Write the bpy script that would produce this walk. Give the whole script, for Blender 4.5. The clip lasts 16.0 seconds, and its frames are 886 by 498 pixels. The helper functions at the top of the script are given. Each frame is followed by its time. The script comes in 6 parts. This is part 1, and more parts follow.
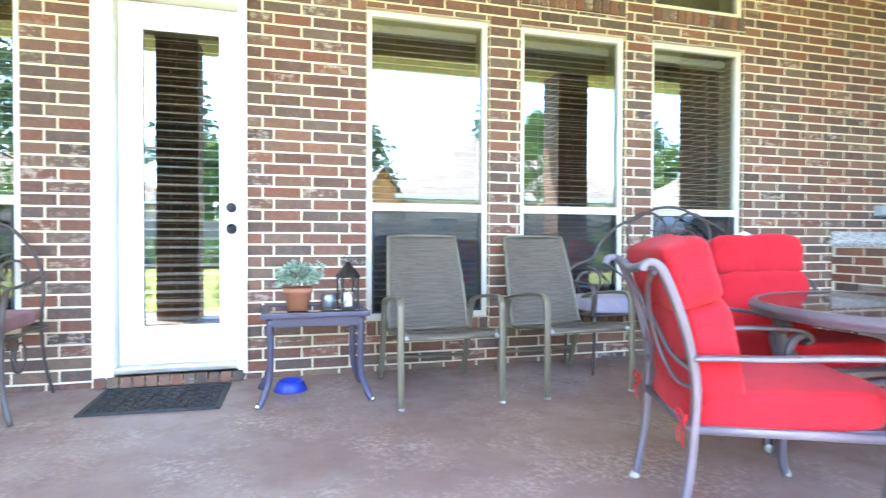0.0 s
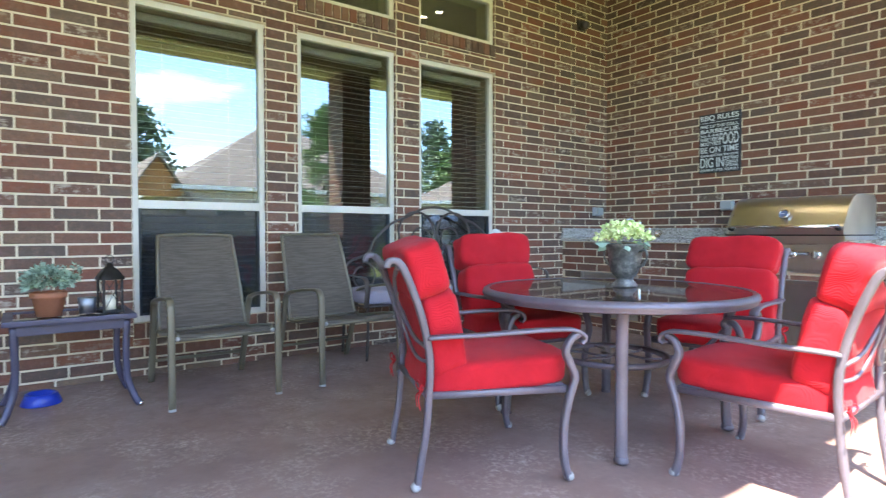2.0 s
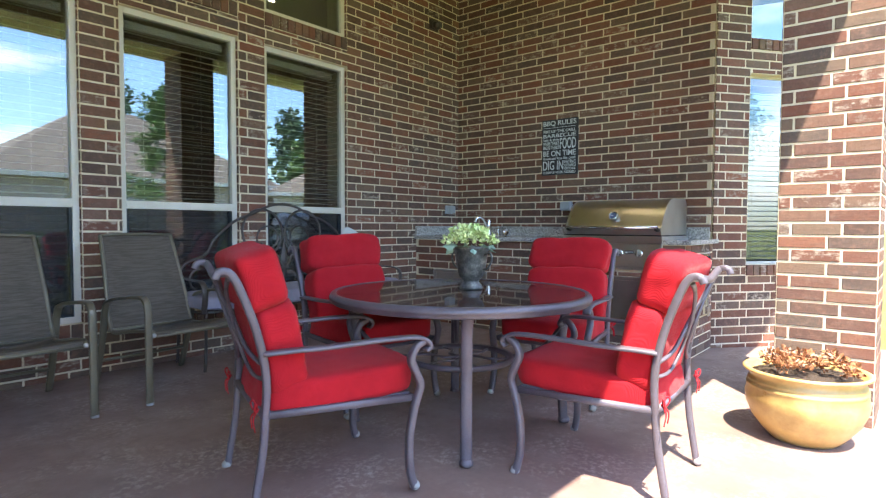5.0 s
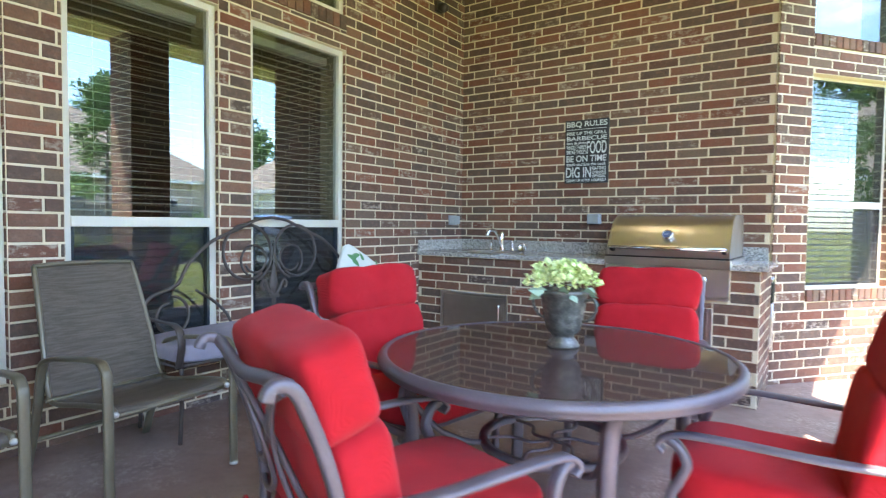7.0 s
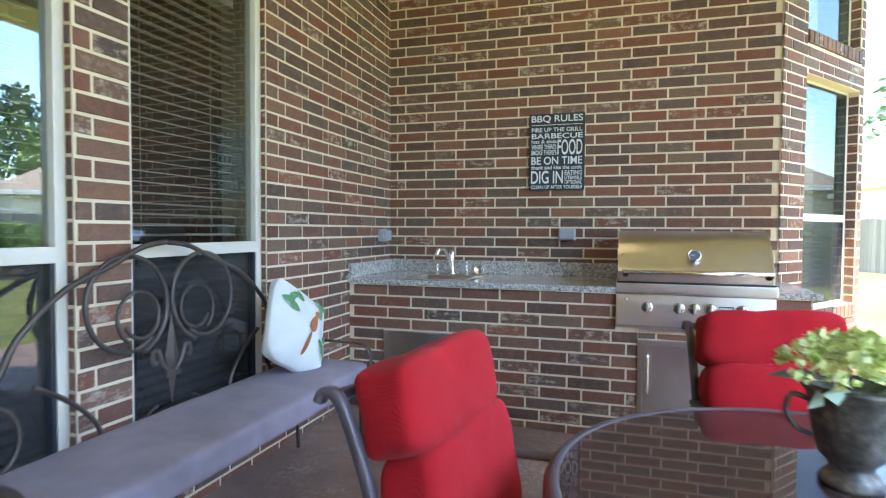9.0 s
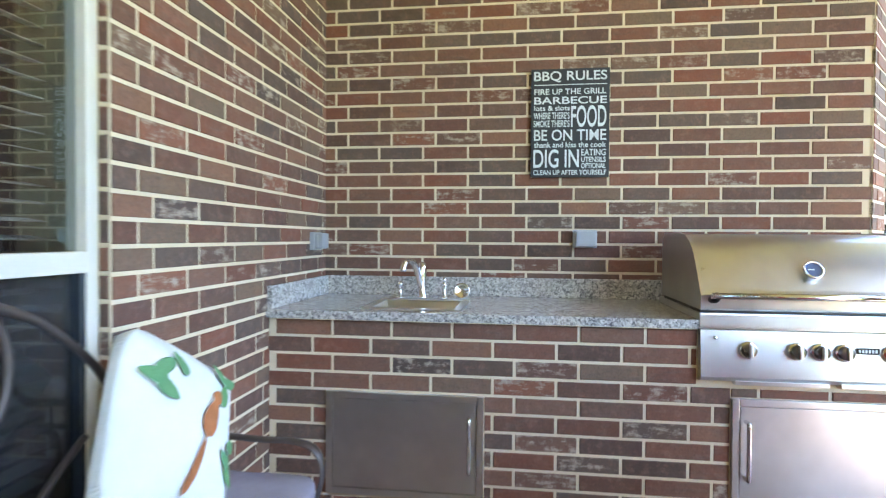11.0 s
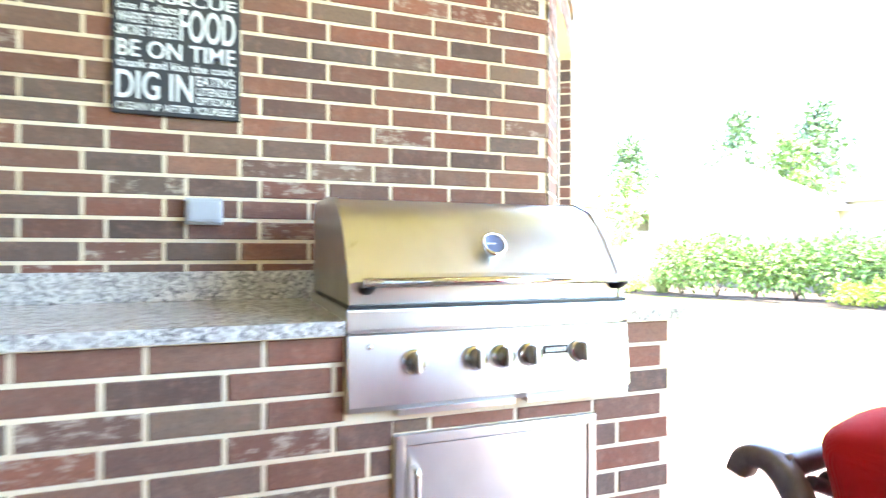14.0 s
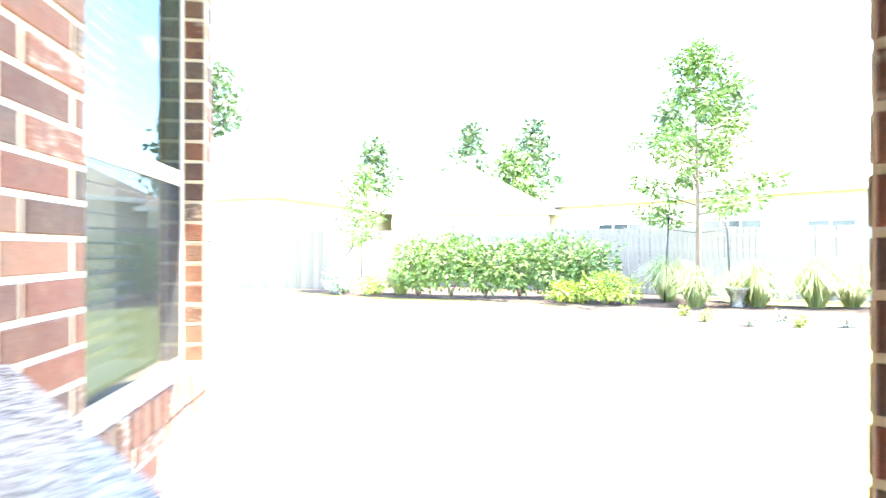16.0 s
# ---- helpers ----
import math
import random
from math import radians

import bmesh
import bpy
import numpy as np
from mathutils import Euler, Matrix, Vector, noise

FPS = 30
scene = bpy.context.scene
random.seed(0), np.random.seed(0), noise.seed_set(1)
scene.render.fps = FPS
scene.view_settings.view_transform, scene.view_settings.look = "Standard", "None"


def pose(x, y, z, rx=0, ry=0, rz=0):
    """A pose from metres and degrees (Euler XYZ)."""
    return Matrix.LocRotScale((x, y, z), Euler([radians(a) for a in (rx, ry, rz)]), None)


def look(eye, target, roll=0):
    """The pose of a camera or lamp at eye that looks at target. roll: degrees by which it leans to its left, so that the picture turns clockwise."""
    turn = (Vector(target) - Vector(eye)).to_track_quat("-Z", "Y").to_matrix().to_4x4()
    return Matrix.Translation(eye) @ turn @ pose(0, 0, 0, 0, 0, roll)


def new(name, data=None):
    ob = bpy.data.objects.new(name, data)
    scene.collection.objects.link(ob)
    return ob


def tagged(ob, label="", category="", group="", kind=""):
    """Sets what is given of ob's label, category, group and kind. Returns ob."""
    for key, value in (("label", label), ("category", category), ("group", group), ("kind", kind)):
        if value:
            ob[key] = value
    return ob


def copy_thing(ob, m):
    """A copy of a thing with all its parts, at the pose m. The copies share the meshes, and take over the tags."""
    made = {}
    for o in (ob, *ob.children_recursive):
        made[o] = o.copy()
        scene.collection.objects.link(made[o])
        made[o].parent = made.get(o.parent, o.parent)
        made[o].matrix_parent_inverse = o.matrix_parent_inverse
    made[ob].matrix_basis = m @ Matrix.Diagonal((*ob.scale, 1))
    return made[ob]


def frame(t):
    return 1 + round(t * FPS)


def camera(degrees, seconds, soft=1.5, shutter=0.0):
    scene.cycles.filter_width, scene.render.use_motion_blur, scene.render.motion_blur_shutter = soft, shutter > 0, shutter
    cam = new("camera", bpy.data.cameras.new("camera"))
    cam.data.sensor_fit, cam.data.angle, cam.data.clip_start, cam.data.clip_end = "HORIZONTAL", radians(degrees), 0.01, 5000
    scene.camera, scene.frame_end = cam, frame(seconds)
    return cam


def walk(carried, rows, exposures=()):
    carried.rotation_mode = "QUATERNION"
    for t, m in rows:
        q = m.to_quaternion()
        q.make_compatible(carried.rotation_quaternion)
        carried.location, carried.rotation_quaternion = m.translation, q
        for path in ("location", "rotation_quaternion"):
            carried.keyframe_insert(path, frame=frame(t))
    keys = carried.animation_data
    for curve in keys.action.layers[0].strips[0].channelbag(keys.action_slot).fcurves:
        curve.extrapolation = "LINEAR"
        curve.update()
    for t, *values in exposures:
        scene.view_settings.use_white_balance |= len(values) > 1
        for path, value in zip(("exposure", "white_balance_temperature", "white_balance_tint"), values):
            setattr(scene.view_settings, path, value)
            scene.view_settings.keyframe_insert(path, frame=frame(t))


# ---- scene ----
cam = camera(75.16, 16.0, soft=1.2, shutter=0.5)
PATH = [
    (0.0, -0.154, -0.119, 0.932, -16.17, -0.88, -0.18),
    (0.5, -0.144, -0.247, 0.929, -21.73, -0.92, -0.15),
    (1.0, -0.149, -0.325, 0.939, -27.10, -1.15, -0.17),
    (1.5, -0.159, -0.373, 0.952, -32.28, -1.40, -0.02),
    (2.0, -0.161, -0.419, 0.968, -36.44, -1.57, 0.04),
    (2.5, -0.164, -0.442, 0.969, -40.27, -1.60, 0.04),
    (3.0, -0.157, -0.445, 0.954, -43.90, -1.44, -0.02),
    (3.5, -0.157, -0.456, 0.948, -46.03, -1.44, -0.11),
    (4.0, -0.159, -0.485, 0.964, -47.35, -1.70, -0.11),
    (6.5, 0.206, 0.216, 1.136, -54.64, -2.62, -0.64),
    (7.0, 0.265, 0.575, 1.172, -55.41, -2.50, -0.69),
    (7.5, 0.373, 0.935, 1.185, -56.16, -2.42, -0.57),
    (8.0, 0.492, 1.305, 1.196, -59.64, -2.38, -0.51),
    (8.5, 0.667, 1.689, 1.229, -67.59, -2.21, -0.35),
    (9.0, 0.942, 1.995, 1.258, -72.54, -1.92, -0.34),
    (9.9, 1.44, 2.42, 1.260, -76.4, -1.58, -0.33),
    (10.7, 1.98, 2.73, 1.240, -80.8, -1.22, -0.35),
    (11.5, 2.477, 2.712, 1.208, -84.37, -0.92, -0.35),
    (12.0, 2.632, 2.683, 1.158, -87.71, -0.62, -0.28),
    (12.5, 2.726, 2.692, 1.136, -94.67, -0.44, -0.20),
    (13.0, 2.788, 2.651, 1.115, -99.84, -0.26, -0.17),
    (13.5, 2.903, 2.525, 1.097, -105.44, -0.15, -0.15),
    (14.0, 3.105, 2.313, 1.102, -110.34, -0.02, -0.17),
    (14.5, 3.370, 2.093, 1.109, -118.37, 0.01, -0.07),
    (15.0, 3.660, 1.801, 1.115, -126.62, 0.07, 0.11),
    (15.5, 3.942, 1.455, 1.119, -130.81, 0.01, 0.08),
    (16.0, 4.167, 1.111, 1.106, -134.66, 0.06, -0.06),
]
EXPOSURES = [(t, stops, 6950 + 25 * t, 10) for t, stops in (
    (0.0, 4.45), (0.5, 4.2), (1.0, 3.8), (1.5, 3.6), (2.0, 3.34), (2.5, 3.16), (3.0, 2.87), (3.5, 2.6), (4.0, 2.45),
    (6.5, 3.32), (7.0, 3.45), (8.0, 3.5), (9.0, 3.47), (11.5, 4.13), (12.5, 4.43), (13.5, 4.7), (14.0, 4.85), (15.0, 4.78), (15.5, 4.6), (16.0, 4.3))]
walk(cam, [(t, pose(x, y, z, 90 + pitch, roll, yaw)) for t, x, y, z, yaw, pitch, roll in PATH],
     exposures=EXPOSURES)

# ---- world and sun ----
world = bpy.data.worlds.new("sky")
scene.world = world
world.use_nodes = True
sky = world.node_tree.nodes.new("ShaderNodeTexSky")
sky.sky_type, sky.sun_disc = "NISHITA", False
sky.dust_density, sky.ozone_density = 0.4, 1.5
SUN = Vector((-0.34, -0.338, 1.0)).normalized()
sky.sun_elevation = math.asin(SUN.z)
sky.sun_rotation = math.atan2(SUN.x, SUN.y)
back = world.node_tree.nodes["Background"]
back.inputs[1].default_value = 0.15
wt = world.node_tree


def blend(kind, fac, a, b):
    n = wt.nodes.new("ShaderNodeMix")
    n.data_type, n.blend_type = "RGBA", kind
    for k, v in ((0, fac), (6, a), (7, b)):
        if hasattr(v, "node"):
            wt.links.new(v, n.inputs[k])
        else:
            n.inputs[k].default_value = v
    return n.outputs[2]


deep = blend("MULTIPLY", 1.0, sky.outputs[0], (0.78, 0.93, 1.12, 1))
where = wt.nodes.new("ShaderNodeTexCoord")
stretch = wt.nodes.new("ShaderNodeMapping")
stretch.inputs["Scale"].default_value = (1.0, 1.0, 2.6)
wt.links.new(where.outputs["Generated"], stretch.inputs[0])
puffs = wt.nodes.new("ShaderNodeTexNoise")
puffs.inputs["Scale"].default_value, puffs.inputs["Detail"].default_value = 3.2, 7.0
wt.links.new(stretch.outputs[0], puffs.inputs["Vector"])
edge = wt.nodes.new("ShaderNodeValToRGB")
edge.color_ramp.elements[0].position, edge.color_ramp.elements[1].position = 0.54, 0.72
wt.links.new(puffs.outputs["Fac"], edge.inputs[0])
white = wt.nodes.new("ShaderNodeRGB")
white.outputs[0].default_value = (9.0, 9.2, 9.6, 1)
wt.links.new(blend("MIX", edge.outputs[0], deep, white.outputs[0]), back.inputs[0])
sun = new("sun", bpy.data.lights.new("sun", "SUN"))
sun.data.energy, sun.data.angle, sun.data.color = 3.4, radians(0.5), (1.0, 0.95, 0.88)
sun.matrix_world = look((0, 0, 20), Vector((0, 0, 20)) - SUN)


# ---- materials ----
class Nodes:
    """Short way to write a node material."""

    def __init__(self, name, rough=0.6, metal=0.0, spec=0.5):
        self.m = bpy.data.materials.new(name)
        self.m.use_nodes = True
        self.t = self.m.node_tree
        self.b = self.t.nodes["Principled BSDF"]
        self.b.inputs["Roughness"].default_value = rough
        self.b.inputs["Metallic"].default_value = metal
        self.b.inputs["Specular IOR Level"].default_value = spec
        self.xyz = self.t.nodes.new("ShaderNodeTexCoord").outputs["Object"]

    def add(self, kind, links=(), **sets):
        n = self.t.nodes.new(kind)
        for k, v in sets.items():
            n.inputs[k.replace("_", " ")].default_value = v
        for k, v in links:
            self.t.links.new(v, n.inputs[k])
        return n

    def mapped(self, scale):
        return self.add("ShaderNodeMapping", [("Vector", self.xyz)], Scale=scale).outputs[0]

    def noise(self, scale, detail=4.0, rough=0.6, vec=None):
        return self.add("ShaderNodeTexNoise", [("Vector", vec or self.xyz)], Scale=scale, Detail=detail, Roughness=rough).outputs["Fac"]

    def ramp(self, fac, *stops):
        n = self.add("ShaderNodeValToRGB", [("Fac", fac)])
        e = n.color_ramp.elements
        while len(e) < len(stops):
            e.new(0.5)
        for el, (p, c) in zip(e, stops):
            el.position = p
            el.color = (*c, 1) if len(c) == 3 else c
        return n.outputs[0]

    def mix(self, fac, a, b, how="MIX"):
        n = self.t.nodes.new("ShaderNodeMix")
        n.data_type, n.blend_type = "RGBA", how
        for i, v in ((0, fac), (6, a), (7, b)):
            if hasattr(v, "node"):
                self.t.links.new(v, n.inputs[i])
            else:
                n.inputs[i].default_value = v if i == 0 else (*v, 1)
        return n.outputs[2]

    def color(self, v):
        self.t.links.new(v, self.b.inputs["Base Color"])
        return self

    def rough(self, fac, lo, hi):
        r = self.ramp(fac, (0.25, (lo,) * 3), (0.75, (hi,) * 3))
        self.t.links.new(r, self.b.inputs["Roughness"])
        return self

    def bump(self, fac, strength=0.3, dist=0.002):
        n = self.add("ShaderNodeBump", [("Height", fac)], Strength=strength, Distance=dist)
        self.t.links.new(n.outputs[0], self.b.inputs["Normal"])
        return self


def grey(v):
    return (v, v, v)


def plain(name, rgb, rough=0.5, metal=0.0, vary=0.15, scale=20.0, bump=0.15, dist=0.001, spec=0.5):
    """Paint, plastic or metal of one colour, with slight stains and grain."""
    n = Nodes(name, rough, metal, spec)
    a = n.noise(scale * 0.15, 3)
    b = n.noise(scale * 4, 3)
    lo, hi = [tuple(min(1, c * k) for c in rgb) for k in (1 - vary, 1 + vary)]
    n.color(n.ramp(n.mix(0.35, a, b), (0.3, lo), (0.7, hi)))
    n.rough(a, max(0.02, rough - 0.08), min(1, rough + 0.08))
    if bump:
        n.bump(b, bump, dist)
    return n.m


def brick_material(name, object_random):
    n = Nodes(name, 0.85, 0, 0.3)
    if object_random:
        rnd = n.add("ShaderNodeObjectInfo").outputs["Random"]
        w = n.add("ShaderNodeTexCoord").outputs["Object"]
    else:
        rnd = n.add("ShaderNodeNewGeometry").outputs["Random Per Island"]
    base = n.ramp(rnd, (0.0, (0.085, 0.060, 0.050)), (0.14, (0.225, 0.082, 0.052)), (0.26, (0.105, 0.078, 0.066)), (0.4, (0.255, 0.105, 0.066)),
                  (0.5, (0.082, 0.062, 0.056)), (0.62, (0.19, 0.078, 0.055)), (0.74, (0.185, 0.125, 0.088)), (0.86, (0.112, 0.082, 0.070)), (1.0, (0.27, 0.130, 0.082)))
    geo = n.add("ShaderNodeNewGeometry").outputs["Position"]
    a = n.noise(7, 5, 0.65, geo)
    b = n.noise(90, 4, 0.75, geo)
    c = n.noise(24, 6, 0.7, geo)
    stretched = n.add("ShaderNodeMapping", [("Vector", geo)], Scale=(9, 9, 45)).outputs[0]
    d = n.noise(1.0, 5, 0.7, stretched)
    # fire flashing: browner and redder clouds across one brick
    col = n.mix(n.ramp(a, (0.44, grey(0)), (0.72, grey(0.45))), base, (0.190, 0.122, 0.088))
    col = n.mix(n.ramp(c, (0.5, grey(0)), (0.75, grey(0.45))), col, (0.285, 0.122, 0.074))
    col = n.mix(n.ramp(d, (0.52, grey(0)), (0.72, grey(0.38))), col, (0.05, 0.036, 0.03))
    # some bricks carry rough pale slurry
    pick = n.add("ShaderNodeMath", [(0, rnd)])
    pick.operation = "MULTIPLY"
    pick.inputs[1].default_value = 9.7
    fr = n.add("ShaderNodeMath", [(0, pick.outputs[0])])
    fr.operation = "FRACT"
    some = n.ramp(fr.outputs[0], (0.78, grey(0.10)), (0.84, grey(1.0)))
    pale = n.ramp(n.mix(0.5, c, d), (0.50, grey(0)), (0.60, grey(0.8)))
    col = n.mix(n.mix(1.0, pale, some, "MULTIPLY"), col, (0.46, 0.39, 0.32))
    col = n.mix(n.ramp(b, (0.46, grey(0.0)), (0.8, grey(0.4))), col, (0.045, 0.030, 0.025))
    n.color(col)
    n.bump(n.mix(0.5, n.mix(0.5, b, c), d), 0.9, 0.006)
    return n.m


BRICK = brick_material("fired brick", False)
BRICK_ONE = brick_material("fired brick single", True)


def mortar():
    n = Nodes("mortar", 0.95, 0, 0.2)
    geo = n.add("ShaderNodeNewGeometry").outputs["Position"]
    b = n.noise(160, 3, 0.7, geo)
    n.color(n.mix(n.noise(3, 4, 0.6, geo), (0.60, 0.505, 0.36), (0.75, 0.655, 0.49)))
    return n.bump(b, 0.6, 0.003).m


MORTAR = mortar()
WHITE = plain("white paint", (0.80, 0.79, 0.76), 0.35, vary=0.04)
VINYL = plain("almond window vinyl", (0.66, 0.63, 0.55), 0.4, vary=0.05)
CEIL = plain("ceiling paint", (0.47, 0.42, 0.26), 0.6, vary=0.05)
# indoor surfaces coloured dark in place of the room's own shade
ROOM_GLOOM = plain("dark colour for indoor shade", (0.10, 0.09, 0.08), 0.9)
LINER = plain("window return paint", (0.36, 0.34, 0.23), 0.7, vary=0.08)
SLAT = plain("blind slat", (0.74, 0.72, 0.68), 0.5, vary=0.08)
IRON = plain("brown iron", (0.085, 0.07, 0.065), 0.45, 0.5, vary=0.3, scale=40, bump=0.4)
FRAME = plain("taupe cast aluminium", (0.125, 0.106, 0.125), 0.40, 0.2, vary=0.25, scale=40, bump=0.3)
SLINGF = plain("bronze chair tube", (0.15, 0.13, 0.09), 0.4, 0.3, vary=0.15)
NAVY = plain("slate painted metal", (0.055, 0.05, 0.085), 0.4, 0.3, vary=0.2)
CEDAR = plain("orange cedar boards", (0.45, 0.20, 0.07), 0.7, vary=0.3, scale=6)
GUNMETAL = plain("dark brushed metal", (0.22, 0.20, 0.185), 0.3, 0.8, vary=0.1)
CAP = plain("pale plastic glide", (0.34, 0.33, 0.32), 0.5)
BLUE = plain("blue plastic", (0.01, 0.035, 0.30), 0.35, vary=0.1)
RUBBER = plain("black rubber", (0.025, 0.027, 0.03), 0.7, vary=0.3, scale=60)
BLACK = plain("black metal", (0.02, 0.02, 0.022), 0.4, 0.4)
CHROME = plain("chrome", (0.75, 0.75, 0.76), 0.08, 1.0, vary=0.03, bump=0)
PLATE = plain("sign board", (0.022, 0.026, 0.034), 0.6, vary=0.3, scale=30)
INK = plain("sign lettering", (0.62, 0.68, 0.70), 0.6, vary=0.2, scale=60)
GREYBOX = plain("grey outlet plastic", (0.33, 0.36, 0.39), 0.35, vary=0.08)
TERRA = plain("terracotta", (0.34, 0.13, 0.07), 0.85, vary=0.25, scale=30, bump=0.4)
WAX = plain("candle wax", (0.75, 0.70, 0.55), 0.5)
SOIL = plain("dark soil", (0.045, 0.03, 0.02), 0.95, vary=0.5, scale=40, bump=0.8, dist=0.01)
BARK = plain("bark", (0.16, 0.12, 0.09), 0.9, vary=0.35, scale=20, bump=0.8, dist=0.01)
SIDING = plain("pale stucco", (0.62, 0.58, 0.50), 0.8, vary=0.08)
TRIM = plain("trim paint", (0.75, 0.73, 0.70), 0.5, vary=0.05)
STONEW = plain("neighbour brick", (0.50, 0.42, 0.36), 0.85, vary=0.25, scale=8)
SHADE = plain("dark window glass", (0.03, 0.04, 0.05), 0.08, vary=0.2)


def steel():
    """Brushed stainless steel: fine lines along y."""
    n = Nodes("brushed steel", 0.27, 1.0)
    g = n.noise(1.0, 3, 0.6, n.mapped((1400, 4, 1400)))
    a = n.noise(4, 3)
    n.color(n.ramp(a, (0.3, (0.55, 0.54, 0.52)), (0.7, (0.66, 0.65, 0.63))))
    n.rough(n.mix(0.15, a, g), 0.27, 0.33)
    return n.bump(g, 0.02, 0.0004).m


def granite():
    n = Nodes("speckled granite", 0.14)
    v = n.add("ShaderNodeTexVoronoi", [("Vector", n.xyz)], Scale=160.0)
    w = n.add("ShaderNodeTexVoronoi", [("Vector", n.xyz)], Scale=85.0)
    c = n.ramp(v.outputs["Color"], (0.15, (0.05, 0.05, 0.055)), (0.38, (0.30, 0.29, 0.28)), (0.6, (0.50, 0.49, 0.46)), (0.9, (0.68, 0.67, 0.64)))
    d = n.ramp(w.outputs["Color"], (0.2, grey(0.0)), (0.8, grey(1.0)))
    c = n.mix(0.45, c, n.ramp(d, (0.25, (0.16, 0.16, 0.17)), (0.55, (0.46, 0.45, 0.43)), (0.85, (0.64, 0.62, 0.58))))
    n.color(n.mix(n.ramp(n.noise(6), (0.45, grey(0)), (0.7, grey(0.35))), c, (0.40, 0.36, 0.32)))
    return n.m


def stained_concrete():
    """Brown acid-stained slab with pale worn blotches."""
    n = Nodes("stained concrete", 0.5)
    a = n.noise(0.9, 6, 0.65)
    b = n.noise(6, 6, 0.7)
    c = n.noise(38, 5, 0.75)
    col = n.ramp(a, (0.3, (0.19, 0.118, 0.098)), (0.5, (0.25, 0.168, 0.142)), (0.7, (0.31, 0.235, 0.205)))
    col = n.mix(n.ramp(b, (0.5, grey(0)), (0.75, grey(0.55))), col, (0.165, 0.125, 0.118))
    worn = n.mix(1.0, n.ramp(c, (0.48, grey(0)), (0.64, grey(1))), n.ramp(n.noise(2.3, 4), (0.46, grey(0)), (0.66, grey(0.9))), "MULTIPLY")
    n.color(n.mix(worn, col, (0.50, 0.41, 0.34)))
    n.rough(b, 0.36, 0.62)
    return n.bump(n.mix(0.5, b, c), 0.25, 0.003).m


def cloth(name, rgb, weave=900.0, dirt=0.18):
    n = Nodes(name, 0.9, 0, 0.15)
    a = n.noise(5, 4)
    w = n.add("ShaderNodeTexWave", [("Vector", n.xyz)], Scale=weave / 6, Distortion=1.0)
    lo, hi = [tuple(min(1, c * k) for c in rgb) for k in (1 - dirt, 1 + dirt)]
    n.color(n.ramp(a, (0.3, lo), (0.7, hi)))
    n.b.inputs["Sheen Weight"].default_value = 0.06
    return n.bump(n.mix(0.6, n.noise(14, 3), w.outputs["Fac"]), 0.3, 0.004).m


def sling_cloth():
    """Woven mesh with fine light and dark stripes across."""
    n = Nodes("woven sling", 0.8, 0, 0.2)
    v = n.noise(1.0, 2, 0.5, n.mapped((5, 130, 130)))
    w = n.noise(1.0, 2, 0.5, n.mapped((300, 260, 260)))
    c = n.ramp(v, (0.36, (0.074, 0.060, 0.048)), (0.64, (0.128, 0.107, 0.087)))
    n.color(n.mix(0.3, c, n.ramp(w, (0.35, (0.06, 0.049, 0.039)), (0.65, (0.14, 0.118, 0.097)))))
    return n.m


def glazed_pot():
    n = Nodes("ochre glazed pot", 0.35)
    a = n.noise(4, 5, 0.65)
    n.color(n.ramp(a, (0.25, (0.34, 0.19, 0.06)), (0.5, (0.55, 0.36, 0.13)), (0.75, (0.66, 0.50, 0.25))))
    return n.rough(a, 0.25, 0.5).bump(n.noise(30), 0.2, 0.002).m


def aged_metal():
    n = Nodes("mottled urn metal", 0.5, 0.6)
    a = n.noise(28, 6, 0.7)
    n.color(n.ramp(a, (0.3, (0.06, 0.06, 0.055)), (0.52, (0.16, 0.155, 0.14)), (0.7, (0.38, 0.36, 0.32))))
    return n.bump(a, 0.4, 0.003).m


def leaf(name, lo, hi, rough=0.5):
    n = Nodes(name, rough, 0, 0.4)
    r = n.add("ShaderNodeNewGeometry").outputs["Random Per Island"]
    n.color(n.ramp(r, (0.0, lo), (0.6, hi), (1.0, tuple(c * 1.35 for c in hi))))
    n.b.inputs["Subsurface Weight"].default_value = 0.0
    return n.m


def turf():
    n = Nodes("mown lawn", 0.9, 0, 0.2)
    a = n.noise(0.6, 5)
    c = n.noise(60, 3, 0.8)
    col = n.ramp(n.mix(0.5, a, c), (0.3, (0.10, 0.14, 0.03)), (0.55, (0.19, 0.22, 0.06)), (0.75, (0.30, 0.29, 0.11)))
    return n.color(col).bump(c, 0.9, 0.02).m


def planks_mat():
    n = Nodes("weathered fence board", 0.85)
    r = n.add("ShaderNodeNewGeometry").outputs["Random Per Island"]
    g = n.noise(1.0, 4, 0.7, n.mapped((25, 25, 1.2)))
    n.color(n.mix(n.ramp(g, (0.35, grey(0.0)), (0.7, grey(0.6))), n.ramp(r, (0.0, (0.17, 0.15, 0.125)), (1.0, (0.28, 0.25, 0.21))), (0.12, 0.10, 0.085)))
    return n.bump(g, 0.5, 0.004).m


def shingles():
    n = Nodes("roof shingles", 0.9)
    b = n.add("ShaderNodeTexBrick", [("Vector", n.xyz)], Scale=2.2, Mortar_Size=0.02)
    for k, v in (("Color1", (0.20, 0.165, 0.135, 1)), ("Color2", (0.27, 0.225, 0.185, 1)), ("Mortar", (0.10, 0.08, 0.07, 1))):
        b.inputs[k].default_value = v
    n.color(n.mix(n.ramp(n.noise(0.7, 4), (0.4, grey(0)), (0.7, grey(0.4))), b.outputs["Color"], (0.16, 0.13, 0.11)))
    return n.m


